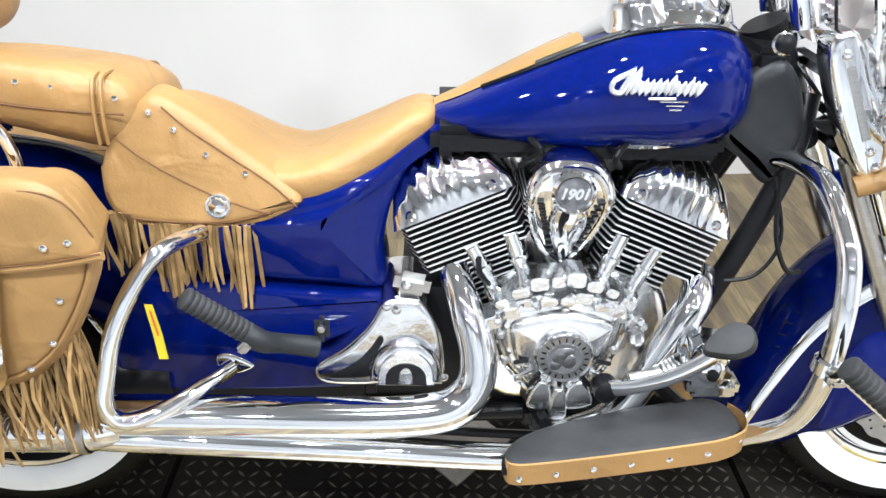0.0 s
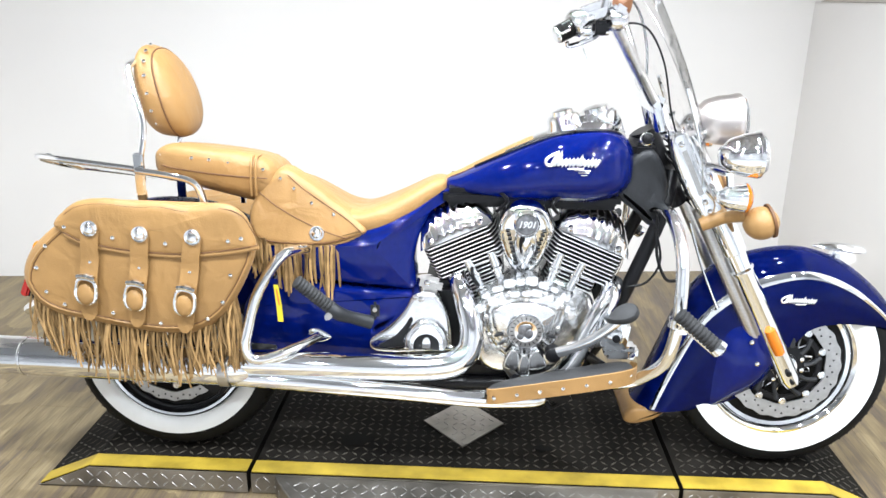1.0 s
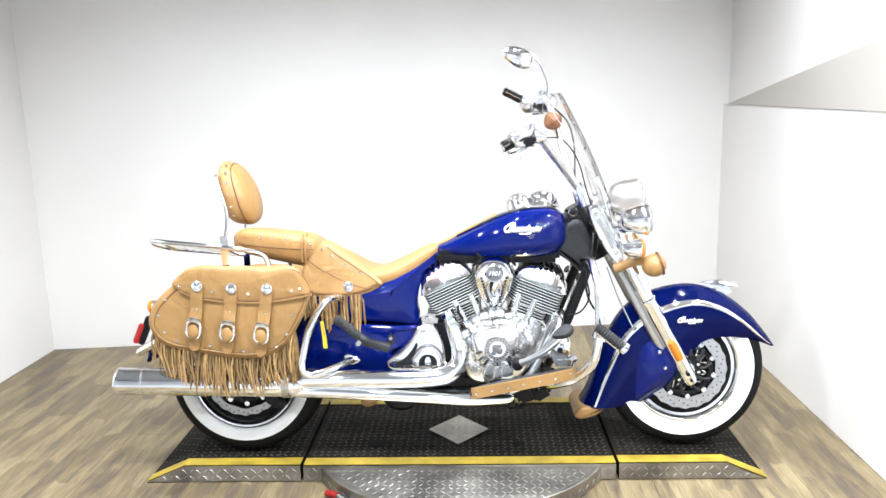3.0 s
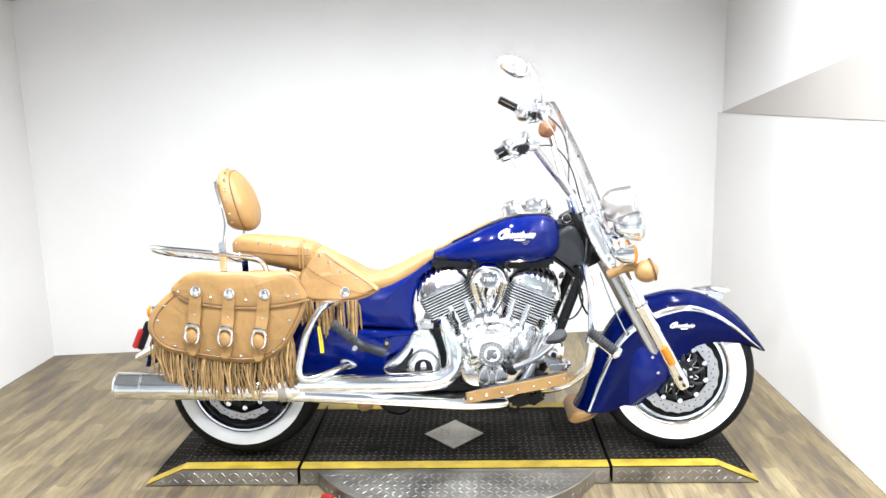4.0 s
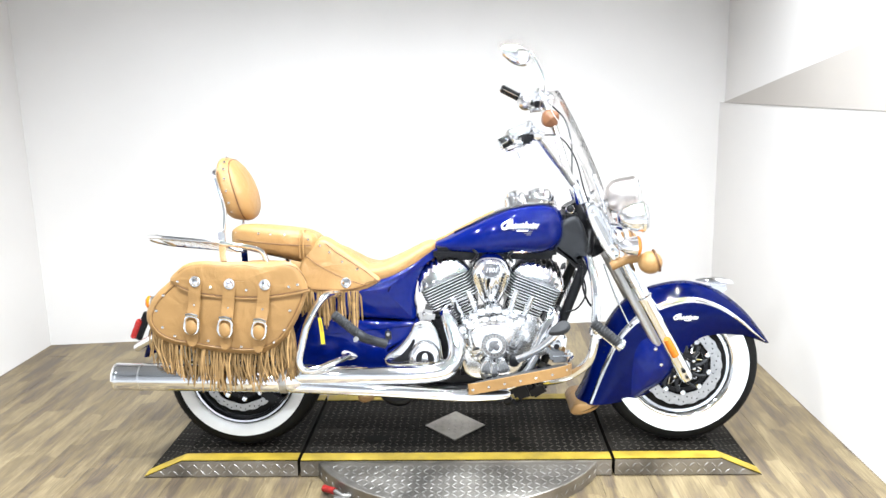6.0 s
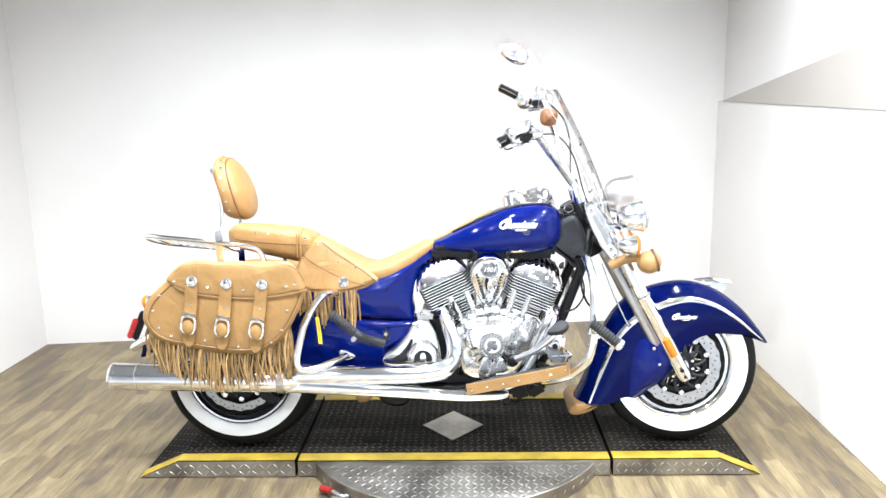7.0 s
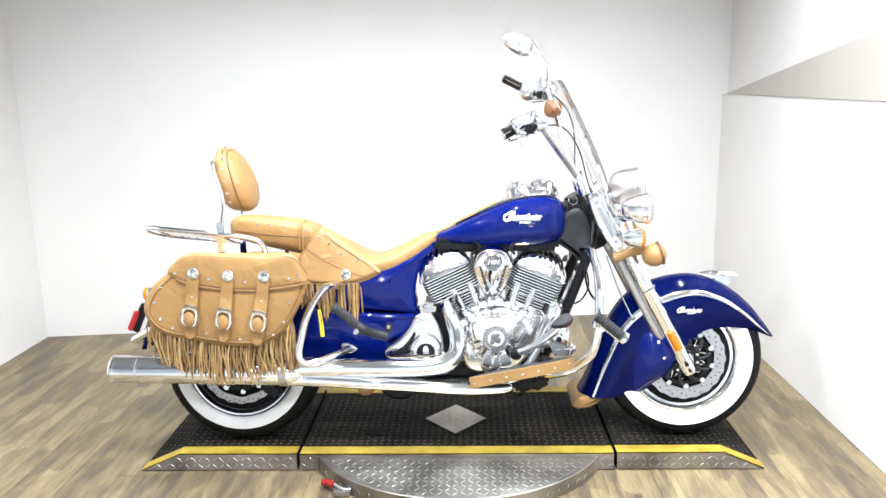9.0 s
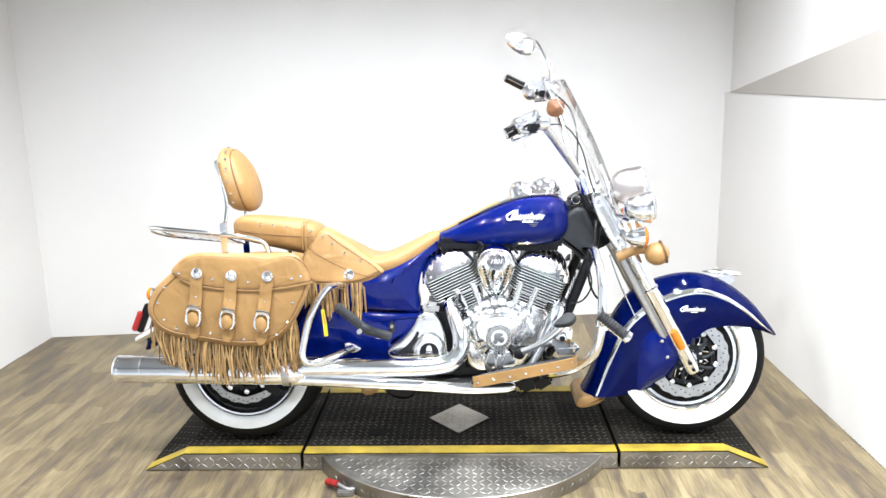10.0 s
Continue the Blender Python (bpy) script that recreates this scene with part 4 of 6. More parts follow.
# mirror on the far side
bm = B()
ctr = Vector((0.265, 0.42, 1.566))
ring = []
for k, (sc, off) in enumerate([(0.2, -0.02), (0.7, -0.017), (0.95, -0.008), (1.0, 0.0), (0.96, 0.004)]):
    ring.append([ctr + Vector((-0.35 * off + 0.066 * sc * math.cos(a) * (1 + 0.12 * math.sin(a)), off * 1.0 + 0.02 * sc * math.cos(a), 0.044 * sc * math.sin(a) - 0.018 * sc * math.cos(a))) for a in np.linspace(0, 2 * math.pi, 28, endpoint=False)])
skin(bm, ring)
mir = part("mirror", bm, CHROME, bars, "teardrop chrome mirror")
bm = tube(B(), [(0.318, 0.42, 1.578), (0.335, 0.415, 1.56), (0.36, 0.40, 1.51), (0.382, 0.385, 1.455), (0.38, 0.375, 1.41)], [0.009, 0.0085, 0.008, 0.007, 0.009], 10, 5)
part("mirror_stem", bm, CHROME, bars, "chrome mirror stem")
# leather roll tied under the far bar
bm = cushion(B(), [(0.352, 1.302), (0.360, 1.335), (0.388, 1.345), (0.416, 1.330), (0.415, 1.297), (0.400, 1.279), (0.364, 1.280)], 0.235, 0.165, 0.018, swell=0.008)
part("leather_wrap", bm, LEATHER_BROWN, bars, "small brown leather wrap")
# cables
bm = tube(B(), [(0.28, -0.36, 1.275), (0.36, -0.30, 1.27), (0.43, -0.20, 1.19), (0.475, -0.14, 1.06), (0.515, -0.12, 0.96), (0.545, -0.115, 0.86)], 0.0026, 6, 6)
part("cable", bm, BLACK, bars, "black control cable")
bm = tube(B(), [(0.39, 0.35, 1.37), (0.455, 0.30, 1.30), (0.47, 0.2, 1.2), (0.46, 0.10, 1.09), (0.47, 0.02, 0.99), (0.53, -0.06, 0.9)], 0.0035, 6, 6)
part("cable", bm, BLACK, bars)
bm = tube(B(), [(0.298, -0.335, 1.262), (0.366, -0.215, 1.18), (0.435, -0.115, 1.085)], 0.006, 8, 4)
part("hose", bm, STEEL, bars)

# ---- tank ----
TANK = [(-0.085, 0.848, 0.006, 0.030), (-0.070, 0.851, 0.018, 0.060), (-0.040, 0.857, 0.028, 0.090), (0.02, 0.873, 0.048, 0.122), (0.08, 0.888, 0.066, 0.142), (0.145, 0.904, 0.083, 0.156), (0.20, 0.916, 0.094, 0.163), (0.25, 0.921, 0.099, 0.166), (0.30, 0.924, 0.102, 0.166), (0.35, 0.926, 0.096, 0.156), (0.385, 0.924, 0.078, 0.130), (0.405, 0.920, 0.050, 0.090), (0.413, 0.915, 0.015, 0.03)]


def tank_top(x, y, up=0.0):
    """The point of the tank's upper skin over x and y."""
    xs = [r[0] for r in TANK]
    zc, h, w = (float(np.interp(x, xs, [r[k] for r in TANK])) for k in (1, 2, 3))
    c = min(1.0, abs(y) / w) ** 1.25
    return (x, y, zc + h * (1 - c * c) ** 0.39 - 0.12 * (y + w) + up)


def tank_ring(row, seg=40):
    x, zc, h, w = row
    out = []
    for a in np.linspace(0, 2 * math.pi, seg, endpoint=False):
        c, s = math.cos(a), math.sin(a)
        y = w * math.copysign(abs(c) ** 0.8, c) * (1 - 0.10 * s)
        z = zc + h * math.copysign(abs(s) ** 0.78, s)
        out.append((x, y, z - 0.12 * (y + w)))
    return out


tank = part("fuel_tank", skinned([tank_ring(r) for r in glide(TANK, 4)]), BLUE, bike, "deep blue lacquered fuel tank")
script((0.176, -0.168, 0.942), 0.128, 0.019, tank, ALLOY, 0.0036, "bright script badge")
bm = B()
for k, (a, b) in enumerate(((0.246, 0.286), (0.256, 0.282), (0.262, 0.279))):
    tube(bm, [(a, -0.168, 0.922 - 0.006 * k), (b, -0.168, 0.922 - 0.006 * k)], 0.0014, 6, 1)
part("badge_bar", bm, CHROME, tank)
bm = tube(B(), [tank_top(x, y, 0.001) for x, y in ((0.0, -0.045), (0.05, -0.062), (0.10, -0.072), (0.16, -0.08), (0.22, -0.084), (0.28, -0.085), (0.34, -0.08), (0.37, -0.07))], 0.0042, 8, 5)
part("tank_trim", bm, BLACK, tank, "black tank trim")
bm = tube(B(), [tank_top(x, y, 0.002) for x, y in ((0.08, -0.058), (0.12, -0.065), (0.16, -0.070), (0.22, -0.074), (0.28, -0.075), (0.34, -0.07))], 0.0045, 8, 5)
bib = skinned([[tank_top(x, y, up) for y, up in ((-hw, 0.001), (-hw * 0.7, 0.006), (0.0, 0.008), (hw * 0.7, 0.006), (hw, 0.001))] for x, hw in glide([(-0.075, 0.02), (-0.02, 0.034), (0.04, 0.048), (0.10, 0.058), (0.15, 0.062)], 4)], loop=False)
part("tank_bib", bib, LEATHER, tank, "tan leather strap along the tank's spine")
part("console_edge", bm, CHROME, tank, "bright console edge")
bm = tube(B(), [(0.20, -0.125, 0.842), (0.26, -0.13, 0.842), (0.33, -0.12, 0.850)], 0.007, 8, 4)
part("tank_seam", bm, CHROME, tank)
bm = skinned([[(x, w * math.copysign(abs(math.cos(a)) ** 0.7, math.cos(a)), zc + 0.03 * math.sin(a)) for a in np.linspace(0, 2 * math.pi, 24, endpoint=False)] for x, zc, w in glide([(0.11, 0.928, 0.035), (0.16, 0.952, 0.055), (0.22, 0.984, 0.072), (0.28, 1.000, 0.08), (0.34, 1.000, 0.076), (0.388, 0.972, 0.05)], 4)])
dash = part("tank_console", bm, CHROME, tank, "chrome tank console")
for x, y, z, r in ((0.232, -0.030, 1.006, 0.046), (0.320, 0.0, 1.012, 0.056)):
    part("filler_cap" if r < 0.05 else "gauge", lathe(B(), [(r * 1.15, -0.03), (r * 1.12, 0.004), (r * 1.0, 0.012), (r * 0.96, 0.026), (r * 0.80, 0.036), (r * 0.62, 0.036), (r * 0.58, 0.046), (r * 0.2, 0.051), (0, 0.051)], (x, y, z), (-0.28, 0, 1), 28), CHROME, tank, "chrome cap")

# ---- seats ----
def seat_ring(row, slope=0.095, seg=32):
    """x, top, bottom, half width, and how far the sides hang below the middle."""
    x, zt, zb, w, dish = row
    out = []
    for a in np.linspace(0, 2 * math.pi, seg, endpoint=False):
        c, s = math.cos(a), math.sin(a)
        y = w * math.copysign(abs(c) ** 0.55, c)
        z = (zt + zb) / 2 + (zt - zb) / 2 * math.copysign(abs(s) ** 0.6, s)
        if s > 0:
            z += dish * (abs(c) ** 3)
        z -= slope * (y + w)
        out.append((x, y, z))
    return out


SEAT = [(-0.068, 0.858, 0.832, 0.04, 0), (-0.080, 0.870, 0.818, 0.07, 0), (-0.11, 0.870, 0.790, 0.09, 0), (-0.16, 0.848, 0.752, 0.115, 0), (-0.22, 0.820, 0.730, 0.133, 0.0), (-0.29, 0.794, 0.722, 0.138, 0.004), (-0.34, 0.801, 0.722, 0.138, 0.004), (-0.385, 0.826, 0.725, 0.128, 0), (-0.44, 0.856, 0.735, 0.112, 0), (-0.50, 0.872, 0.755, 0.10, 0), (-0.53, 0.85, 0.78, 0.07, 0)]
seat = part("seat", skinned([seat_ring(r) for r in glide(SEAT, 4)]), LEATHER, bike, "tan leather rider's saddle")
PILLION = [(-0.850, 0.908, 0.880, 0.05, 0), (-0.838, 0.938, 0.868, 0.085, 0), (-0.80, 0.959, 0.858, 0.115, 0), (-0.74, 0.962, 0.845, 0.130, 0), (-0.68, 0.958, 0.832, 0.136, 0), (-0.61, 0.950, 0.816, 0.138, 0), (-0.56, 0.938, 0.806, 0.130, 0), (-0.522, 0.912, 0.812, 0.112, 0), (-0.505, 0.86, 0.83, 0.07, 0)]
pillion = part("pillion_seat", skinned([seat_ring(r, 0.18) for r in glide(PILLION, 4)]), LEATHER, bike, "studded tan leather passenger seat")
bm = B()
for x in (-0.572, -0.560):
    tube(bm, [(x, -0.139, 0.83), (x, -0.1405, 0.865), (x + 0.002, -0.136, 0.912), (x, -0.105, 0.927), (x, 0.0, 0.908), (x, 0.10, 0.889), (x, 0.134, 0.865)], 0.0032, 6, 4)
part("piping", bm, LEATHER, pillion)
bm = tube(B(), [(-0.842, -0.064, 0.900), (-0.80, -0.116, 0.897), (-0.70, -0.136, 0.888), (-0.60, -0.1395, 0.880), (-0.53, -0.136, 0.876)], 0.0018, 6, 5)
part("stitching", bm, LEATHER_DARK, pillion, "dark seam")
for x, z in ((-0.815, 0.924), (-0.77, 0.926), (-0.725, 0.924), (-0.68, 0.920), (-0.63, 0.914), (-0.542, 0.898)):
    stud((x, -0.098 - 0.034 * min(1, (x + 0.82) / 0.1), z), 0.0055, pillion, (0, -1, 0.5))

# side skirt with fringe
SKIRT = [(-0.497, 0.896), (-0.535, 0.868), (-0.562, 0.836), (-0.583, 0.780), (-0.569, 0.723), (-0.524, 0.707), (-0.46, 0.703), (-0.405, 0.704), (-0.346, 0.715), (-0.322, 0.722), (-0.277, 0.741), (-0.298, 0.770), (-0.347, 0.806), (-0.437, 0.868)]
LEAN = 0.27


def skirt_y(z, s, off=0.0):
    return s * (0.162 + off - LEAN * (z - 0.705))


for s in (-1, 1):
    shape = SKIRT if s < 0 else [(x, min(z, 0.80) - 0.075) for x, z in SKIRT]
    bm = cushion(B(), shape, s * 0.10, s * 0.162, 0.016, lean=-s * LEAN, z0=0.705, n=5, steps=6)
    sk = part("seat_skirt", bm, LEATHER, bike, "tan leather seat skirt with fringe")
    if s > 0:
        continue
    bm = B()
    for seam in ([(-0.555, 0.836), (-0.505, 0.80), (-0.43, 0.762), (-0.365, 0.737), (-0.325, 0.727)], [(-0.482, 0.882), (-0.445, 0.851), (-0.385, 0.812), (-0.325, 0.774), (-0.283, 0.738)]):
        tube(bm, [(x, skirt_y(z, s, 0.0005), z) for x, z in seam], 0.0013, 6, 4)
    tube(bm, [(x, skirt_y(z, s, -0.002), z) for x, z in [(-0.572, 0.755), (-0.556, 0.727), (-0.52, 0.714), (-0.405, 0.711), (-0.345, 0.722), (-0.318, 0.731)]], 0.0016, 6, 4)
    part("stitching", bm, LEATHER_DARK, sk, "dark seam")
    roll = [(-0.578, 0.79), (-0.575, 0.748), (-0.560, 0.722), (-0.524, 0.708), (-0.46, 0.704), (-0.405, 0.705), (-0.346, 0.714), (-0.318, 0.724), (-0.292, 0.736)]
    part("rolled_edge", tube(B(), [(x, skirt_y(z, s, -0.014), z - 0.001) for x, z in roll], 0.006, 8, 4), LEATHER, sk, "rolled leather edge")
    for x, z in ((-0.502, 0.872), (-0.466, 0.848), (-0.419, 0.813), (-0.361, 0.786)):
        stud((x, skirt_y(z, s), z), 0.0055, sk, (0, s, 0.3))
    concho((-0.404, skirt_y(0.737, s, -0.001), 0.737), 0.021, sk, (0, s, 0.25))


def lace(bm, top, length, rng, w=0.0055, sway=0.012):
    """One hanging leather lace: a flat, slightly wavy ribbon."""
    x, y, z = top
    a, b = rng.uniform(-sway, sway), rng.uniform(-sway, sway)
    tw = rng.uniform(-0.9, 0.9)
    rings = []
    k = 6
    for i in range(k):
        f = i / (k - 1)
        px = x + a * f * f + 0.35 * b * math.sin(f * 4)
        py = y + b * f + 0.004 * math.sin(f * 5 + a * 300)
        ca, sa = math.cos(tw * (0.4 + f)), math.sin(tw * (0.4 + f))
        h = w / 2 * (1 if i < k - 1 else 0.6)
        t = 0.0013
        rings.append([(px + h * ca - t * sa, py + h * sa + t * ca, z - length * f), (px - h * ca - t * sa, py - h * sa + t * ca, z - length * f), (px - h * ca + t * sa, py - h * sa - t * ca, z - length * f), (px + h * ca + t * sa, py + h * sa - t * ca, z - length * f)])
    skin(bm, rings)


for s in (-1, 1):
    rng = random.Random(11)
    bm = B()
    for i in range(34):
        f = i / 33
        if 0.42 < f < 0.47 or 0.66 < f < 0.70:
            continue
        x = -0.512 + 0.158 * f
        lace(bm, (x, s * (0.158 + rng.uniform(-0.004, 0.004)), 0.708), 0.125 + 0.018 * math.sin(f * 9) + rng.uniform(-0.012, 0.012), rng, 0.0062, 0.010)
    for i in range(16):
        x = -0.582 + 0.05 * i / 15
        lace(bm, (x, s * (0.15 + rng.uniform(-0.01, 0.01)), 0.725), 0.10 + rng.uniform(-0.03, 0.02), rng, 0.006, 0.012)
    tagged(part("seat_fringe", bm, LEATHER_PALE, bike, "hanging tan leather laces", smooth=False), kind="stuff")

# backrest, sissy bar and rack
PADC, PADY = (-0.860, 1.073), 0.08


def pad_ring(d, sc, seg=40):
    out = []
    for a in np.linspace(0, 2 * math.pi, seg, endpoint=False):
        c, s = math.cos(a), math.sin(a)
        y = 0.118 * sc * math.copysign(abs(c) ** 0.8, c)
        z = 0.120 * sc * math.copysign(abs(s) ** 0.9, s)
        q = z / 0.120
        thin = 1 - 0.20 * q - 0.12 * q * q
        out.append((PADC[0] - 0.035 + d * 0.97 * thin - 0.16 * z, y + PADY + 0.10 * z, PADC[1] + z - 0.16 * d))
    return out


pad = part("backrest", skinned([pad_ring(d, sc) for d, sc in glide([(0.0, 0.6), (-0.002, 0.85), (0.004, 0.94), (0.02, 1.0), (0.045, 1.0), (0.06, 0.985), (0.064, 0.965), (0.068, 0.975), (0.080, 0.94), (0.094, 0.82), (0.104, 0.60), (0.109, 0.3), (0.110, 0.05)], 2)]), LEATHER, bike, "tan leather passenger backrest pad")
bm = tube(B(), pad_ring(0.064, 0.972), 0.0028, 6, 1, wrap=True)
part("piping", bm, LEATHER_DARK, pad, "dark seam")
for k in range(9):
    a = radians(100 + k * 20)
    c, s_ = math.cos(a), math.sin(a)
    y, z = 0.118 * math.copysign(abs(c) ** 0.8, c), 0.120 * math.copysign(abs(s_) ** 0.9, s_)
    stud((PADC[0] - 0.004 - 0.16 * z, y + PADY + 0.10 * z, PADC[1] + z), 0.0055, pad, (0, c, s_))
sissy = part("sissy_bar", tube(B(), [(-0.868, -0.135, 0.80), (-0.864, -0.125, 0.90), (-0.857, -0.100, 0.985), (-0.868, -0.083, 1.043), (-0.892, -0.062, 1.112), (-0.903, -0.035, 1.145), (-0.906, 0.08, 1.150), (-0.903, 0.185, 1.145), (-0.892, 0.205, 1.112), (-0.868, 0.185, 1.043), (-0.857, 0.170, 0.985), (-0.864, 0.145, 0.90), (-0.868, 0.135, 0.80)], 0.0085, 12, 5), CHROME, bike, "chrome passenger bar")
for s in (-1, 1):
    bm = B()
    block(bm, (-0.862, s * 0.135, 0.87 if s < 0 else 0.79), (0.026, 0.014, 0.13 if s < 0 else 0.09), 0.004)
    part("bar_plate", bm, CHROME, sissy)
rack = part("luggage_rack", tube(B(), [(-0.865, -0.130, 0.890), (-0.95, -0.13, 0.90), (-1.08, -0.122, 0.912), (-1.155, -0.085, 0.910), (-1.178, 0.0, 0.880), (-1.155, 0.085, 0.848), (-1.08, 0.122, 0.830), (-0.95, 0.13, 0.815), (-0.865, 0.130, 0.806)], 0.008, 10, 5), CHROME, bike, "chrome luggage rack")
for k in range(9):
    hw = 0.124 - 0.045 * max(0, (k - 6) / 2) ** 2
    part("rack_slat", tube(B(), [(-0.89 - 0.030 * k, -hw, 0.890 + 0.0027 * k), (-0.89 - 0.030 * k, hw, 0.806 + 0.0045 * k)], 0.0115, 8, 1, flat=0.5), CHROME, rack)
for s in (-1, 1):
    dz = 0.0 if s < 0 else -0.07
    bm = tube(B(), [(x, y, z + dz) for x, y, z in [(-0.865, s * 0.150, 0.892), (-0.80, s * 0.155, 0.885), (-0.735, s * 0.16, 0.875), (-0.705, s * 0.165, 0.86), (-0.692, s * 0.165, 0.825), (-0.69, s * 0.165, 0.80)]], 0.0095, 10, 5)
    part("rack_stay", bm, CHROME, rack)

# ---- saddlebags ----
BODY = [(-1.080, 0.660), (-1.062, 0.716), (-1.028, 0.758), (-0.98, 0.800), (-0.926, 0.840), (-0.857, 0.858), (-0.70, 0.858), (-0.58, 0.855), (-0.53, 0.838), (-0.508, 0.79), (-0.508, 0.740), (-0.528, 0.690), (-0.556, 0.640), (-0.594, 0.588), (-0.646, 0.550), (-0.703, 0.535), (-0.80, 0.538), (-0.938, 0.562), (-1.007, 0.577), (-1.055, 0.607)]
FLAP = [(-0.985, 0.806), (-0.95, 0.845), (-0.915, 0.865), (-0.857, 0.872), (-0.778, 0.866), (-0.72, 0.868), (-0.655, 0.858), (-0.58, 0.868), (-0.532, 0.853), (-0.503, 0.805), (-0.497, 0.757), (-0.55, 0.746), (-0.61, 0.737), (-0.681, 0.730), (-0.762, 0.733), (-0.829, 0.739), (-0.908, 0.754), (-0.955, 0.776)]


def settle(bm, s):
    """The bag's top falls away towards the wheel."""
    for v in bm.verts:
        fore = min(1, max(0, (v.co.x + 0.75) / 0.25))
        v.co.x -= fore * (0.010 + 0.055 * min(1, max(0, (0.352 - abs(v.co.y)) / 0.15)))
        v.co.z -= 0.34 * max(0, 0.352 - abs(v.co.y)) * min(1, max(0, (v.co.z - 0.70) / 0.12))
    return bm


def saddlebag(s):
    full = inset(np.array(glide(BODY, 4, True)), -0.012)
    bm = cushion(B(), full, s * 0.20, s * 0.352, 0.034, swell=0.006, n=1)
    settle(bm, s)
    bag = part("saddlebag", bm, LEATHER, bike, "fringed tan leather saddlebag with chrome buckles")
    edge = inset(np.array(glide(BODY, 4, True)), 0.014)
    part("piping", tube(B(), [(x, s * 0.3505, z) for x, z in edge[::2]], 0.0038, 6, 1, wrap=True), LEATHER, bag, "rolled edge piping")
    edge = inset(np.array(glide(BODY, 4, True)), 0.0185)
    part("seam", tube(B(), [(x, s * 0.352, z) for x, z in edge[::2]], 0.0014, 5, 1, wrap=True), LEATHER_DARK, bag, "dark seam")
    flap = part("flap", settle(cushion(B(), FLAP, s * 0.185, s * 0.368, 0.022, swell=0.004, n=5), s), LEATHER, bag, "tan leather bag flap")
    low = [(x, z + 0.006) for x, z in FLAP[10:]]
    part("flap_edge", tube(B(), [(x, s * 0.362, z + 0.002) for x, z in low], 0.006, 8, 4), LEATHER, bag, "rolled leather edge")
    part("flap_stitching", tube(B(), [(x, s * 0.369, z + 0.009) for x, z in low], 0.0013, 6, 4), LEATHER_DARK, bag, "dark seam")
    top = [(x, z - 0.012) for x, z in FLAP[1:10]]
    part("flap_stitching", tube(B(), [(x, s * 0.364, z) for x, z in top], 0.0013, 6, 4), LEATHER_DARK, bag)
    for (xa, za), (xb, zb) in (((-0.888, 0.800), (-0.922, 0.575)), ((-0.770, 0.790), (-0.806, 0.562)), ((-0.647, 0.786), (-0.690, 0.550))):
        d = Vector((xb - xa, 0, zb - za))
        n = Vector((d.z, 0, -d.x)).normalized()
        rings = []
        for f in (0, 0.08, 0.2, 0.31, 0.36, 0.5, 0.7, 0.9, 0.96, 1.0, 1.03):
            p = Vector((xa, 0, za)) + d * f
            y = 0.376 if f < 0.3 else 0.370 - 0.004 * f
            y += 0.012 * math.exp(-((f - 0.62) / 0.14) ** 2)
            hw = 0.021 * (1 if f < 0.95 else (0.85 if f < 0.98 else (0.6 if f < 1.02 else 0.25)))
            rings.append([Vector((p.x, s * (y + 0.002 * k), p.z)) + n * hw * j for k, j in ((-1, -1), (1, -1), (1, 1), (-1, 1))])
        st = part("strap", skinned(rings), LEATHER, bag, "tan leather buckle strap")
        b = Vector((xa, 0, za)) + d * 0.66
        ring = []
        dn = d.normalized()
        for a in np.linspace(0, 2 * math.pi, 24, endpoint=False):
            c, q = math.cos(a), math.sin(a)
            ring.append(Vector((b.x, s * 0.386, b.z)) + n * 0.0235 * math.copysign(abs(c) ** 0.7, c) + dn * 0.031 * math.copysign(abs(q) ** 0.7, q))
        bm = tube(B(), ring, 0.0050, 8, 1, wrap=True)
        tube(bm, [Vector((b.x, s * 0.388, b.z)) - dn * 0.035 - n * 0.02, Vector((b.x, s * 0.391, b.z)) - dn * 0.040, Vector((b.x, s * 0.388, b.z)) - dn * 0.035 + n * 0.02], 0.007, 8, 4)
        part("buckle", bm, CHROME, bag, "oval chrome buckle")
        loop = Vector((b.x, s * 0.3885, b.z)) + dn * 0.008
        bm = ball(B(), loop, (0.0205, 0.009, 0.027))
        part("strap_loop", bm, LEATHER, bag)
        for f in (0.36, 0.45):
            p = Vector((xa, 0, za)) + d * f
            stud((p.x, s * 0.3705, p.z), 0.0045, bag, (0, s, 0))
        concho((xa + 0.001, s * 0.377, za + 0.004), 0.0205, bag, (0, s, 0.1))
    for x, z, y in ((-0.952, 0.803, 0.366), (-0.838, 0.781, 0.371), (-0.714, 0.770, 0.371), (-0.566, 0.780, 0.371), (-0.536, 0.786, 0.367), (-1.012, 0.750, 0.344), (-1.042, 0.695, 0.346), (-1.026, 0.634, 0.346), (-0.985, 0.602, 0.348), (-0.868, 0.583, 0.350), (-0.752, 0.560, 0.344), (-0.636, 0.575, 0.346), (-0.596, 0.620, 0.346), (-0.572, 0.690, 0.348)):
        stud((x, s * max(y, 0.3535), z), 0.006, bag, (0, s, 0))
    rng = random.Random(5)
    bm = B()
    foot = glide([(-1.075, 0.625), (-1.05, 0.600), (-1.0, 0.578), (-0.938, 0.565), (-0.87, 0.55), (-0.80, 0.540), (-0.703, 0.537), (-0.646, 0.552), (-0.60, 0.582), (-0.575, 0.612)], 24)
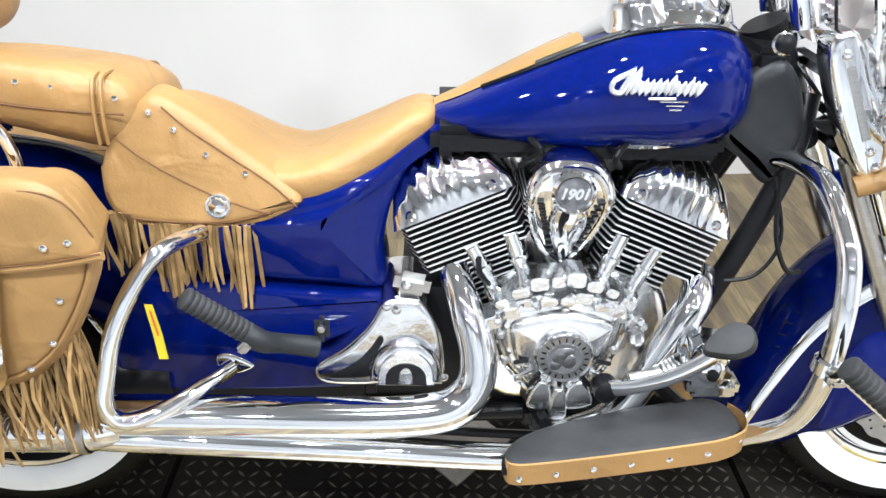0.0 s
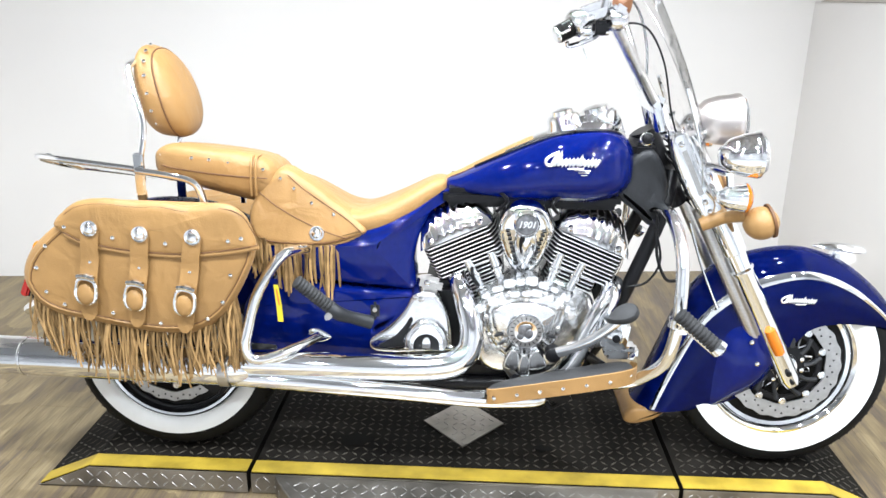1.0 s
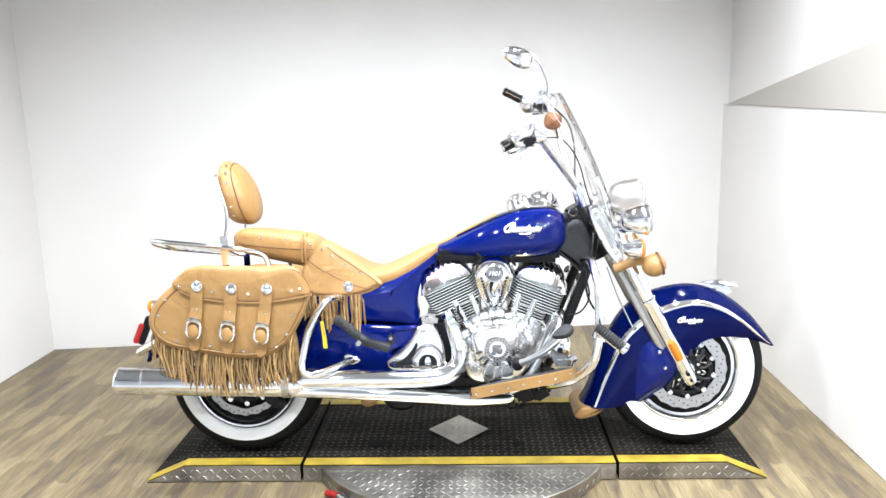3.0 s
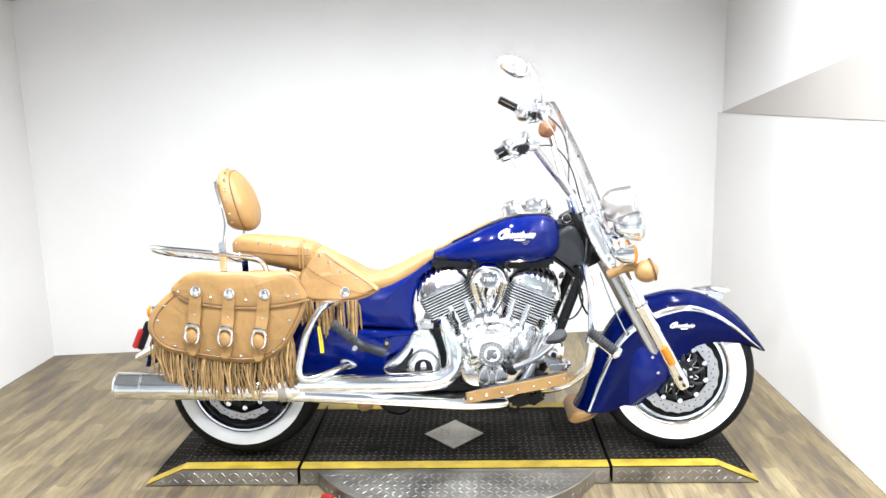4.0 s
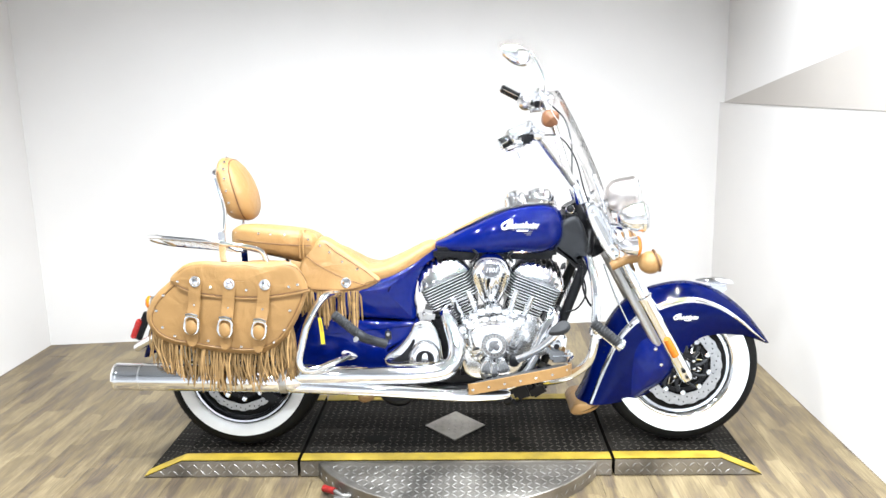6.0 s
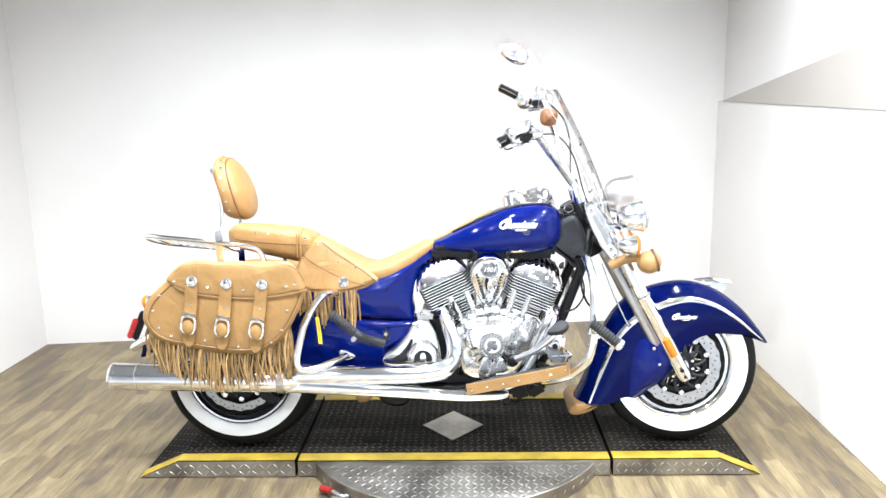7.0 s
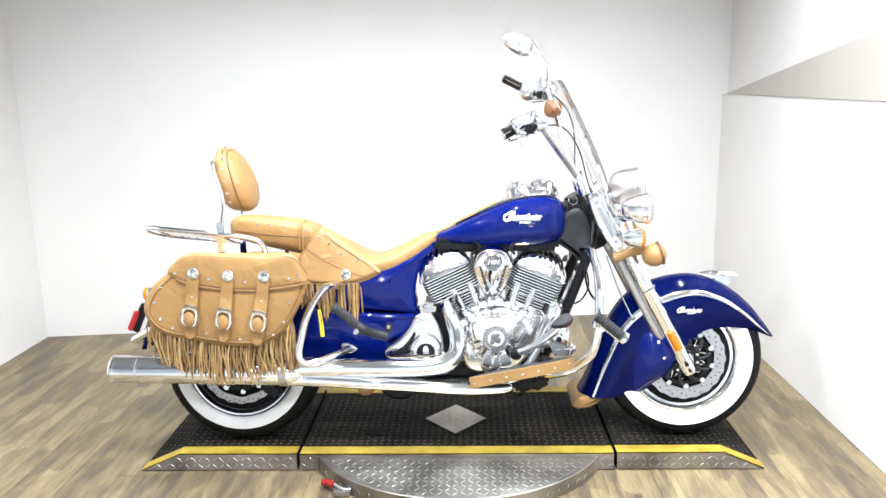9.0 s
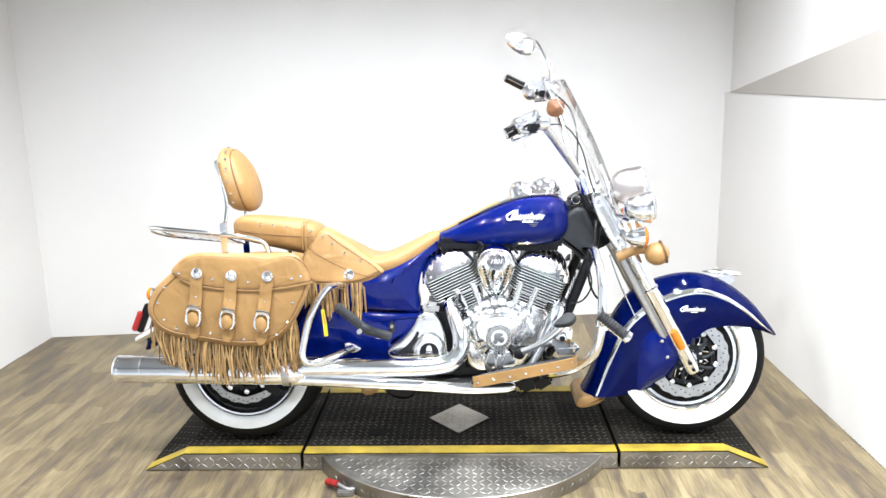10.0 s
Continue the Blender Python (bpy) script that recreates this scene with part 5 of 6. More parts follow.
    for i, (x, z) in enumerate(foot):
        f = (x + 1.08) / 0.5
        ln = 0.098 + 0.045 * max(0, 1 - abs(f - 0.45) * 1.6) + rng.uniform(-0.03, 0.03) + max(0, f - 0.9) * 0.5
        lace(bm, (x + rng.uniform(-0.003, 0.003), s * (0.332 + rng.uniform(-0.014, 0.006)), z + 0.012), ln + 0.012, rng, 0.0050, 0.024)
    tagged(part("fringe", bm, LEATHER_PALE, bag, "hanging tan leather laces", smooth=False), kind="stuff")
    return bag


saddlebag(-1)
far_bag = saddlebag(1)
far_bag.scale.z = 0.7
far_bag.location.z = 0.11

# ---- body panels ----
UP_FAR = [(-0.27, 0.61), (-0.27, 0.70), (-0.36, 0.72), (-0.50, 0.70), (-0.53, 0.65), (-0.47, 0.62)]
LO_FAR = [(-0.30, 0.60), (-0.30, 0.43), (-0.40, 0.414), (-0.53, 0.416), (-0.575, 0.45), (-0.575, 0.53), (-0.55, 0.60), (-0.47, 0.614)]


for s in (-1, 1):
    up = [(-0.345, 0.735), (-0.25, 0.755), (-0.166, 0.79), (-0.070, 0.845), (-0.064, 0.828), (-0.108, 0.790), (-0.138, 0.735), (-0.152, 0.665), (-0.152, 0.585), (-0.24, 0.588), (-0.343, 0.595), (-0.47, 0.606), (-0.54, 0.66), (-0.52, 0.72)]
    bm = cushion(B(), up if s < 0 else UP_FAR, s * 0.06, s * 0.146, 0.024, swell=0.010, steps=6)
    for v in bm.verts:
        k = min(1.0, max(0.0, (v.co.x + 0.19) / 0.12)) * min(1.0, max(0.0, (v.co.z - 0.68) / 0.1))
        v.co.y *= 1 - 0.42 * k
    part("side_cover", bm, BLUE, bike, "deep blue upper side cover")
    lo = [(-0.140, 0.578), (-0.165, 0.530), (-0.205, 0.503), (-0.256, 0.476), (-0.250, 0.45), (-0.205, 0.424), (-0.210, 0.388), (-0.29, 0.378), (-0.40, 0.374), (-0.55, 0.374), (-0.61, 0.40), (-0.61, 0.53), (-0.55, 0.60), (-0.47, 0.598), (-0.343, 0.587), (-0.24, 0.580)]
    part("lower_cover", cushion(B(), lo if s < 0 else LO_FAR, s * 0.06, s * 0.154, 0.012, steps=5), BLUE, bike, "deep blue lower side cover")
    if s > 0:
        continue
    oil = [(-0.266, 0.458), (-0.215, 0.500), (-0.175, 0.545), (-0.150, 0.590), (-0.11, 0.596), (-0.085, 0.585), (-0.060, 0.54), (-0.050, 0.473), (-0.058, 0.438), (-0.14, 0.425), (-0.248, 0.424)]
    cov = part("gearbox_cover", cushion(B(), oil, s * 0.05, s * 0.196, 0.012), DIMMED_CHROME, bike, "polished gearbox cover")
    # black patch laid on the cover where its chrome mirrors dark things
    inner = [(-0.244, 0.443), (-0.20, 0.473), (-0.172, 0.505), (-0.157, 0.530), (-0.150, 0.520), (-0.164, 0.490), (-0.175, 0.465), (-0.177, 0.445)]
    part("cover_recess", cushion(B(), inner, s * 0.19, s * 0.1985, 0.003, n=3), BLACK, cov, "black patch for dark reflections in the chrome")

    def half_round(r, foot, h):
        """An arched outline with a flat foot."""
        arc = [(-0.113 + r * math.cos(q), foot + 0.012 + h * math.sin(q)) for q in np.linspace(0, math.pi, 13)]
        return [(-0.113 + r, foot)] + arc + [(-0.113 - r, foot)]
    dome = part("cover_dome", cushion(B(), half_round(0.060, 0.441, 0.074), s * 0.18, s * 0.216, 0.012, n=1), CHROME, cov, "arched chrome cover")
    part("dome_band", cushion(B(), half_round(0.047, 0.446, 0.058), s * 0.21, s * 0.222, 0.004, n=1), CAST, dome)
    part("dome_window", cushion(B(), half_round(0.034, 0.450, 0.032), s * 0.215, s * 0.2245, 0.002, n=1), BLACK, dome, "dark window")
    part("window_rib", cushion(B(), half_round(0.012, 0.453, 0.022), s * 0.22, s * 0.2275, 0.003, n=1), CHROME, dome)
    part("cover_tab", block(B(), (-0.105, s * 0.17, 0.612), (0.06, 0.025, 0.045), 0.012, turn_y(12)), STEEL, cov, "grey bracket")
    for x, z in ((-0.113, 0.626), (-0.129, 0.580)):
        stud((x, s * 0.196, z), 0.0085, cov, (0, s, 0))
    for x, z in ((-0.145, 0.585), (-0.05, 0.445)):
        stud((x, s * 0.195, z), 0.008, cov, (0, s, 0))

# ---- frame ----
for s in (-1, 1):
    fr = part("frame_tube", tube(B(), [(0.515, s * 0.05, 0.90), (0.49, s * 0.09, 0.80), (0.44, s * 0.11, 0.67), (0.385, s * 0.115, 0.53), (0.335, s * 0.115, 0.42), (0.26, s * 0.11, 0.33), (0.0, s * 0.11, 0.30), (-0.35, s * 0.11, 0.31)], 0.019, 12, 5), BLACK, bike, "black steel frame tube")
    pan = [(0.382, 0.925), (0.44, 0.965), (0.478, 0.93), (0.50, 0.85), (0.478, 0.775), (0.455, 0.765), (0.42, 0.80), (0.365, 0.842), (0.375, 0.87)]
    part("frame_panel", cushion(B(), pan, s * 0.03, s * 0.105, 0.02), BLACK_PANEL, bike, "black grained frame panel")
bm = tube(B(), [(0.44, 0, 1.0), (0.54, 0, 0.80)], 0.036, 16, 1)
part("steering_head", bm, BLACK, bike)
bm = lathe(B(), [(0, 0), (0.012, 0.0), (0.014, 0.008), (0.014, 0.018), (0.009, 0.022), (0, 0.023)], (0.425, -0.115, 0.995), (0, -1, 0.2), 18)
ig = part("lock_knob", bm, BLACK, bike, "black lock knob")
part("bezel", lathe(B(), [(0.013, 0), (0.017, 0.004), (0.013, 0.008)], (0.425, -0.117, 0.995), (0, -1, 0.2), 18, closed=True), CHROME, ig)
bm = block(B(), (0.43, -0.02, 0.955), (0.06, 0.14, 0.05), 0.012)
part("frame_block", bm, BLACK, bike)
bm = block(B(), (0.15, 0, 0.83), (0.46, 0.23, 0.05), 0.015)
block(bm, (0.135, 0.02, 0.76), (0.10, 0.10, 0.16), 0.02)
part("backbone", bm, BLACK, bike, "black frame backbone under the tank")
# black undercarriage
bm = block(B(), (-0.02, 0, 0.335), (0.62, 0.20, 0.07), 0.02)
part("engine_cradle", bm, BLACK, bike, "black lower frame cradle")
part("stand_mount", block(B(), (-0.25, -0.10, 0.30), (0.14, 0.05, 0.04), 0.012), BLACK, bike)
part("oil_sump", block(B(), (0.18, -0.12, 0.315), (0.16, 0.08, 0.05), 0.012), BLACK, bike)
part("board_bracket", block(B(), (0.28, -0.15, 0.335), (0.14, 0.05, 0.03), 0.01, turn_y(-18)), BLACK, bike)
part("swingarm_housing", block(B(), (-0.42, -0.05, 0.375), (0.5, 0.20, 0.08), 0.02), BLACK, bike)
part("shock_cover", block(B(), (-0.50, 0.0, 0.32), (0.22, 0.16, 0.06), 0.02), BLACK, bike)
part("stand_leg", tube(B(), [(-0.30, -0.07, 0.30), (-0.265, -0.09, 0.262), (-0.21, -0.10, 0.258), (-0.17, -0.10, 0.285)], [0.022, 0.028, 0.030, 0.018], 12, 4), BLACK, bike, "black side stand pivot")
part("lower_rail", tube(B(), [(-0.20, -0.115, 0.268), (0.0, -0.12, 0.258), (0.17, -0.125, 0.255)], 0.009, 8, 4), BLACK, bike, "black lower rail")
part("drain_plug", lathe(B(), [(0.0, 0), (0.018, 0), (0.018, 0.016), (0.010, 0.02), (0, 0.02)], (0.195, -0.125, 0.262), (0, -1, -0.3), 12), BLACK, bike)
bm = block(B(), (0.245, -0.16, 0.318), (0.07, 0.05, 0.07), 0.012, turn_y(-20))
block(bm, (0.305, -0.155, 0.318), (0.07, 0.045, 0.05), 0.010, turn_y(-32))
tube(bm, [(0.21, -0.16, 0.275), (0.225, -0.165, 0.262), (0.245, -0.16, 0.272)], 0.008, 8, 3)
part("board_hinge", bm, BLACK, bike, "black footboard bracket")
bm = tube(B(), [(-0.375, -0.115, 0.30), (-0.368, -0.125, 0.268), (-0.335, -0.125, 0.272), (-0.315, -0.12, 0.30)], [0.010, 0.013, 0.012, 0.010], 10, 4)
part("tie_loop", bm, LEATHER, bike)

# ---- engine ----
engine = part("crankcase", cushion(B(), [(0.03, 0.60), (0.07, 0.625), (0.14, 0.62), (0.22, 0.625), (0.30, 0.60), (0.34, 0.52), (0.32, 0.42), (0.25, 0.35), (0.10, 0.335), (0.04, 0.35), (0.015, 0.40), (0.012, 0.52)], 0.17, -0.13, 0.03), CAST, bike, "polished engine crankcase")
part("rear_case", block(B(), (-0.045, 0.0, 0.475), (0.16, 0.25, 0.25), 0.02), BLACK, engine, "black rear engine case")
cam_out = [(0.048, 0.59), (0.030, 0.54), (0.040, 0.485), (0.065, 0.445), (0.098, 0.415), (0.142, 0.404), (0.182, 0.416), (0.213, 0.455), (0.236, 0.51), (0.242, 0.578), (0.19, 0.605), (0.14, 0.598), (0.095, 0.605)]
part("cam_cover", cushion(B(), cam_out, -0.10, -0.196, 0.026, swell=0.006), CAST, engine, "polished cam cover")
cam_in = [(0.062, 0.565), (0.056, 0.53), (0.072, 0.478), (0.108, 0.438), (0.143, 0.430), (0.175, 0.440), (0.205, 0.485), (0.220, 0.535), (0.216, 0.565), (0.14, 0.585)]
part("cam_shield", cushion(B(), cam_in, -0.19, -0.210, 0.014, swell=0.006), CAST, engine, "chrome shield")
rim = inset(np.array(glide(cam_out, 3, True)), 0.006)
part("cam_ridge", tube(B(), [(x, -0.199, z) for x, z in rim], 0.0035, 6, 1, wrap=True), CHROME, engine)
for k in range(9):
    a = math.pi * (1.08 + k * 0.105)
    c, q = math.cos(a), math.sin(a)
    part("cam_rib", tube(B(), [(0.142 + 0.058 * c, -0.214, 0.512 + 0.058 * q), (0.142 + 0.082 * c, -0.213, 0.512 + 0.082 * q)], 0.004, 6, 1), CHROME if k % 2 else BLACK, engine)
part("cam_shield", cushion(B(), [(0.088, 0.405), (0.105, 0.455), (0.125, 0.448), (0.128, 0.40)], -0.205, -0.22, 0.006), CAST, engine)
part("cam_shield", cushion(B(), [(0.155, 0.40), (0.16, 0.448), (0.182, 0.455), (0.20, 0.41)], -0.205, -0.22, 0.006), CAST, engine)
part("cam_shield", cushion(B(), [(0.128, 0.385), (0.134, 0.44), (0.15, 0.44), (0.157, 0.385)], -0.205, -0.226, 0.006), CAST, engine)
PLATE_GREY2 = material("worn pewter", (0.32, 0.32, 0.33), 0.35, 1.0, var=0.3, scale=70, bump=0.3, bump_scale=120)
med = part("medallion", lathe(B(), [(0.048, 0), (0.048, 0.014), (0.045, 0.019), (0.041, 0.015), (0.031, 0.015), (0.029, 0.018), (0.0, 0.0155)], (0.142, -0.211, 0.512), (0, -1, 0), 44), CHROME, engine, "round chrome medallion")
part("medallion_ring", lathe(B(), [(0.0415, 0), (0.0415, 0.0025), (0.030, 0.0025), (0.030, 0)], (0.142, -0.2255, 0.512), (0, -1, 0), 40, closed=True), STEEL, engine, "grey ring with worn marks")
bm = B()
for x, z, rx, rz in ((0.135, 0.515, 0.014, 0.018), (0.150, 0.506, 0.012, 0.014), (0.128, 0.498, 0.010, 0.010), (0.146, 0.526, 0.012, 0.008)):
    ball(bm, (x, -0.2275, z), (rx, 0.0028, rz), 14, 8)
part("medallion_relief", bm, PLATE_GREY2, engine, "worn grey relief")
first = None
for i in range(20):
    a = 2 * math.pi * i / 20
    m = Matrix.Translation((0.142 + 0.0358 * math.cos(a), -0.2285, 0.512 + 0.0358 * math.sin(a))) @ turn_y(-math.degrees(a))
    if first is None:
        first = part("ring_mark", block(B(), (0, 0, 0), (0.007, 0.0015, 0.0025), 0), BLACK, engine, smooth=False)
        first.matrix_basis = m
    else:
        twin(first, engine, m)
bolt = None
for x, z in inset(np.array(glide(cam_out, 2, True)), 0.010)[::2]:
    m = Matrix.Translation((x, -0.200, z))
    if bolt is None:
        bolt = part("cover_bolt", lathe(B(), [(0.0065, 0), (0.0065, 0.006), (0.004, 0.008), (0.004, 0.005), (0, 0.005)], axis=(0, -1, 0), seg=10), STEEL, engine)
        bolt.matrix_basis = m
    else:
        twin(bolt, engine, m)
# black spark leads and a vent hose between the cylinders
for lead in ([(0.06, -0.12, 0.80), (0.085, -0.15, 0.835), (0.07, -0.13, 0.85)], [(0.215, -0.12, 0.80), (0.20, -0.15, 0.83), (0.225, -0.13, 0.852)], [(0.03, -0.155, 0.60), (0.005, -0.17, 0.63), (0.0, -0.16, 0.66)]):
    part("spark_lead", tube(B(), lead, 0.005, 8, 5), BLACK, engine, "black rubber lead")
# lumps of the tappet blocks above the cam cover
rng = random.Random(21)
for row, (base, deep) in enumerate(((0.588, 0.178), (0.616, 0.165))):
    for k in range(9 - row):
        f = (k + 0.5) / (9 - row) * 2 - 1
        x = 0.140 + f * (0.128 - 0.012 * row)
        z = base + 0.022 - 0.055 * f * f
        size = (rng.uniform(0.020, 0.031), 0.05, rng.uniform(0.014, 0.027))
        part("tappet_block", block(B(), (x, -deep - rng.uniform(0, 0.014), z), size, 0.003, turn_y(26 * f + rng.uniform(-4, 4))), CAST, engine, "polished tappet block")
        if k % 2 == row % 2:
            part("tappet_bolt", lathe(B(), [(0.0075, 0), (0.0075, 0.009), (0.0045, 0.012), (0, 0.012)], (x + 0.006, -deep - 0.024, z + 0.004), (0, -1, 0.2), 8), CHROME, engine)
for f in (-1, 1):
    part("oil_line", tube(B(), [(0.14 + f * 0.135, -0.19, 0.548), (0.14 + f * 0.085, -0.195, 0.592), (0.14 + f * 0.02, -0.195, 0.612)], 0.0065, 8, 3), CAST, engine, "polished oil line")
    part("case_lug", block(B(), (0.14 + f * 0.125, -0.165, 0.535), (0.022, 0.06, 0.05), 0.006, turn_y(-f * 12)), CAST, engine)


def cylinder(cx, cz, lean, name_label):
    """One finned barrel with its ribbed head cover; lean in degrees, forward positive."""
    m = Matrix.Translation((cx, 0, cz)) @ turn_y(lean)
    cyl = part("cylinder", block(B(), (0, 0, -0.03), (0.15, 0.22, 0.16), 0.02), BLACK, bike, name_label)
    cyl.matrix_basis = m
    def fin(w, dpt, th):
        out = [(-w, -dpt * 0.5), (-w * 0.94, -dpt * 0.8), (-w * 0.8, -dpt), (w * 0.8, -dpt), (w * 0.94, -dpt * 0.8), (w, -dpt * 0.5), (w, dpt * 0.5), (w * 0.8, dpt), (-w * 0.8, dpt), (-w, dpt * 0.5)]
        return skinned([[(a, b, -th) for a, b in out], [(a, b, th) for a, b in out]])
    def edged(ob):
        """Dark flats between bright machined edges."""
        ob.data.materials.append(BLACK)
        for p in ob.data.polygons:
            p.material_index = 1 if abs(p.normal.z) > 0.5 else 0
        return ob
    big = small = None
    for k in range(9):
        z = 0.042 - 0.0105 * k
        p = Matrix.Translation((0.004 * (k > 5), 0, z))
        if big is None:
            big = edged(part("fin", fin(0.104, 0.152, 0.0017), ALLOY, cyl, "machined cooling fin"))
            big.matrix_basis = p
        else:
            twin(big, cyl, p)
    for k in range(9):
        z = -0.054 - 0.0105 * k
        p = Matrix.Translation((0, 0, z))
        if small is None:
            small = edged(part("barrel_fin", fin(0.072, 0.125, 0.0017), ALLOY, cyl, "machined barrel fin"))
            small.matrix_basis = p
        else:
            twin(small, cyl, p)
    rows = []
    for u in np.linspace(-1, 1, 57):
        row = []
        for v in np.linspace(-1, 1, 25):
            dome = (1 - abs(u) ** 3.0) ** 0.6 * (1 - abs(v) ** 4) ** 0.5
            rib = 0.0095 * abs(math.sin((u + 0.25 * v) * 14)) * (1 - abs(v) ** 6)
            row.append((0.103 * u, 0.148 * v, 0.046 + (0.072 + rib) * dome))
        rows.append(row)
    bm = skinned(rows, loop=False)
    part("head_cover", bm, CHROME, cyl, "ribbed chrome head cover")
    for x in (-0.085, 0.085):
        bm = lathe(B(), [(0.009, 0), (0.009, 0.01), (0.005, 0.014), (0, 0.014)], (x * 0.8, -0.135, 0.055), (0, -1, 0.5), 8)
        part("head_bolt", bm, CHROME, cyl)
    return cyl


cylinder(-0.022, 0.695, -24.5, "rear finned engine cylinder with ribbed chrome head")
cylinder(0.290, 0.685, 22.5, "front finned engine cylinder with ribbed chrome head")
for xa, za, xb, zb in ((0.035, 0.585, -0.012, 0.675), (0.085, 0.60, 0.048, 0.70), (0.195, 0.60, 0.228, 0.70), (0.245, 0.585, 0.285, 0.675)):
    a, b = Vector((xa, -0.155, za)), Vector((xb, -0.150, zb))
    bm = tube(B(), [a, b], 0.0125, 16, 1)
    d = (b - a).normalized()
    lathe(bm, [(0.0125, 0), (0.018, 0.003), (0.018, 0.016), (0.0125, 0.02)], a, d, 16, closed=True)
    lathe(bm, [(0.0125, -0.004), (0.0165, -0.002), (0.0165, 0.006), (0.0125, 0.008)], a + d * (b - a).length * 0.55, d, 16, closed=True)
    part("pushrod_tube", bm, CHROME, engine, "chrome pushrod tube")
# air cleaner between the cylinders
AIR = [(0.132, 0.832), (0.098, 0.826), (0.073, 0.802), (0.064, 0.757), (0.080, 0.710), (0.105, 0.672), (0.137, 0.648), (0.165, 0.672), (0.190, 0.71), (0.206, 0.757), (0.195, 0.802), (0.170, 0.826)]


def droop(bm):
    """The drop's foot reaches down and falls back between the cylinders."""
    for v in bm.verts:
        if v.co.z < 0.76:
            v.co.z = 0.76 - (0.76 - v.co.z) * 1.3
        v.co.y += 0.32 * max(0.0, 0.77 - v.co.z)
    return bm


air = part("air_cleaner", droop(cushion(B(), AIR, -0.06, -0.178, 0.018)), CHROME, bike, "teardrop chrome air cleaner")
ring_in = [(0.131 + (x - 0.134) * 0.82, 0.748 + (z - 0.748) * 0.85) for x, z in AIR]
part("air_ridge", droop(tube(B(), [(x, -0.178, z) for x, z in glide(ring_in, 3, True)], 0.0055, 8, 1, wrap=True)), CHROME, air)
drop = [(0.112, 0.762), (0.104, 0.735), (0.114, 0.700), (0.134, 0.672), (0.153, 0.700), (0.165, 0.735), (0.156, 0.762), (0.134, 0.770)]
part("air_drop", droop(cushion(B(), drop, -0.17, -0.196, 0.016, swell=0.008)), CHROME, air, "raised chrome drop")
part("air_slot", droop(cushion(B(), [(0.120, 0.756), (0.117, 0.738), (0.124, 0.716), (0.130, 0.735), (0.131, 0.756)], -0.19, -0.2005, 0.003)), BLACK, air)
PLATE_GREY = material("dark plated metal", (0.26, 0.26, 0.27), 0.3, 1.0, var=0.5, scale=60, bump=0.4, bump_scale=90)
part("air_emblem", lathe(B(), [(0.033, 0), (0.033, 0.022), (0.029, 0.027), (0.025, 0.022), (0, 0.022)], (0.134, -0.172, 0.786), (0, -1, 0.05), 40), CHROME, air, "round chrome emblem")
part("emblem_plate", lathe(B(), [(0.0247, 0), (0.0247, 0.0015), (0, 0.0015)], (0.134, -0.1942, 0.787), (0, -1, 0.05), 32), PLATE_GREY, air, "dark emblem plate")


def lettering(text, size, m, mat, parent, name):
    cu = bpy.data.curves.new(name, "FONT")
    cu.body, cu.size, cu.align_x, cu.align_y, cu.extrude = text, size, "CENTER", "CENTER", 0.0012
    cu.shear, cu.offset = 0.28, 0.0007
    tmp = bpy.data.objects.new(name, cu)
    scene.collection.objects.link(tmp)
    me = bpy.data.meshes.new_from_object(tmp.evaluated_get(bpy.context.evaluated_depsgraph_get()))
    bpy.data.objects.remove(tmp)
    me.materials.append(mat)
    ob = new(name, me)
    ob.parent = parent
    ob.matrix_basis = m
    return ob


tagged(lettering("1901", 0.0225, pose(0.134, -0.1968, 0.787, 90, 0, 0), ALLOY, air, "numerals"), label="raised bright numerals 1901")
for side in (-1, 1):
    for k in range(9):
        x, z = 0.134 + side * (0.046 - 0.0032 * k), 0.765 - 0.0095 * k
        bm = block(B(), (x, -0.181, z), (0.010, 0.006, 0.004), 0)
        part("air_fin", droop(bm), BLACK, air, smooth=False)

# ---- exhaust ----
rear_pipe = part("rear_header", tube(B(), [(-0.050, -0.06, 0.650), (-0.040, -0.13, 0.625), (-0.018, -0.190, 0.580), (0.002, -0.222, 0.520), (0.0, -0.240, 0.468), (-0.030, -0.255, 0.434), (-0.085, -0.262, 0.421), (-0.20, -0.266, 0.417), (-0.40, -0.268, 0.419), (-0.62, -0.27, 0.42)], [0.024, 0.026, 0.028, 0.030, 0.032, 0.034, 0.034, 0.034, 0.034, 0.034], 18, 6), CHROME, bike, "chrome rear exhaust header")
front_pipe = part("front_header", tube(B(), [(0.372, -0.12, 0.615), (0.358, -0.165, 0.590), (0.330, -0.185, 0.545), (0.300, -0.195, 0.480), (0.268, -0.205, 0.42), (0.22, -0.22, 0.375), (0.14, -0.235, 0.352)], 0.027, 18, 6), CHROME, bike, "chrome front exhaust header")
low_pipe = part("lower_pipe", tube(B(), [(0.198, -0.255, 0.338), (0.185, -0.258, 0.336), (0.14, -0.262, 0.334), (0.02, -0.265, 0.336), (-0.20, -0.270, 0.355), (-0.40, -0.274, 0.369), (-0.62, -0.276, 0.384)], [0.008, 0.016, 0.020, 0.023, 0.024, 0.024, 0.026], 18, 6), CHROME, bike, "long chrome lower exhaust pipe")
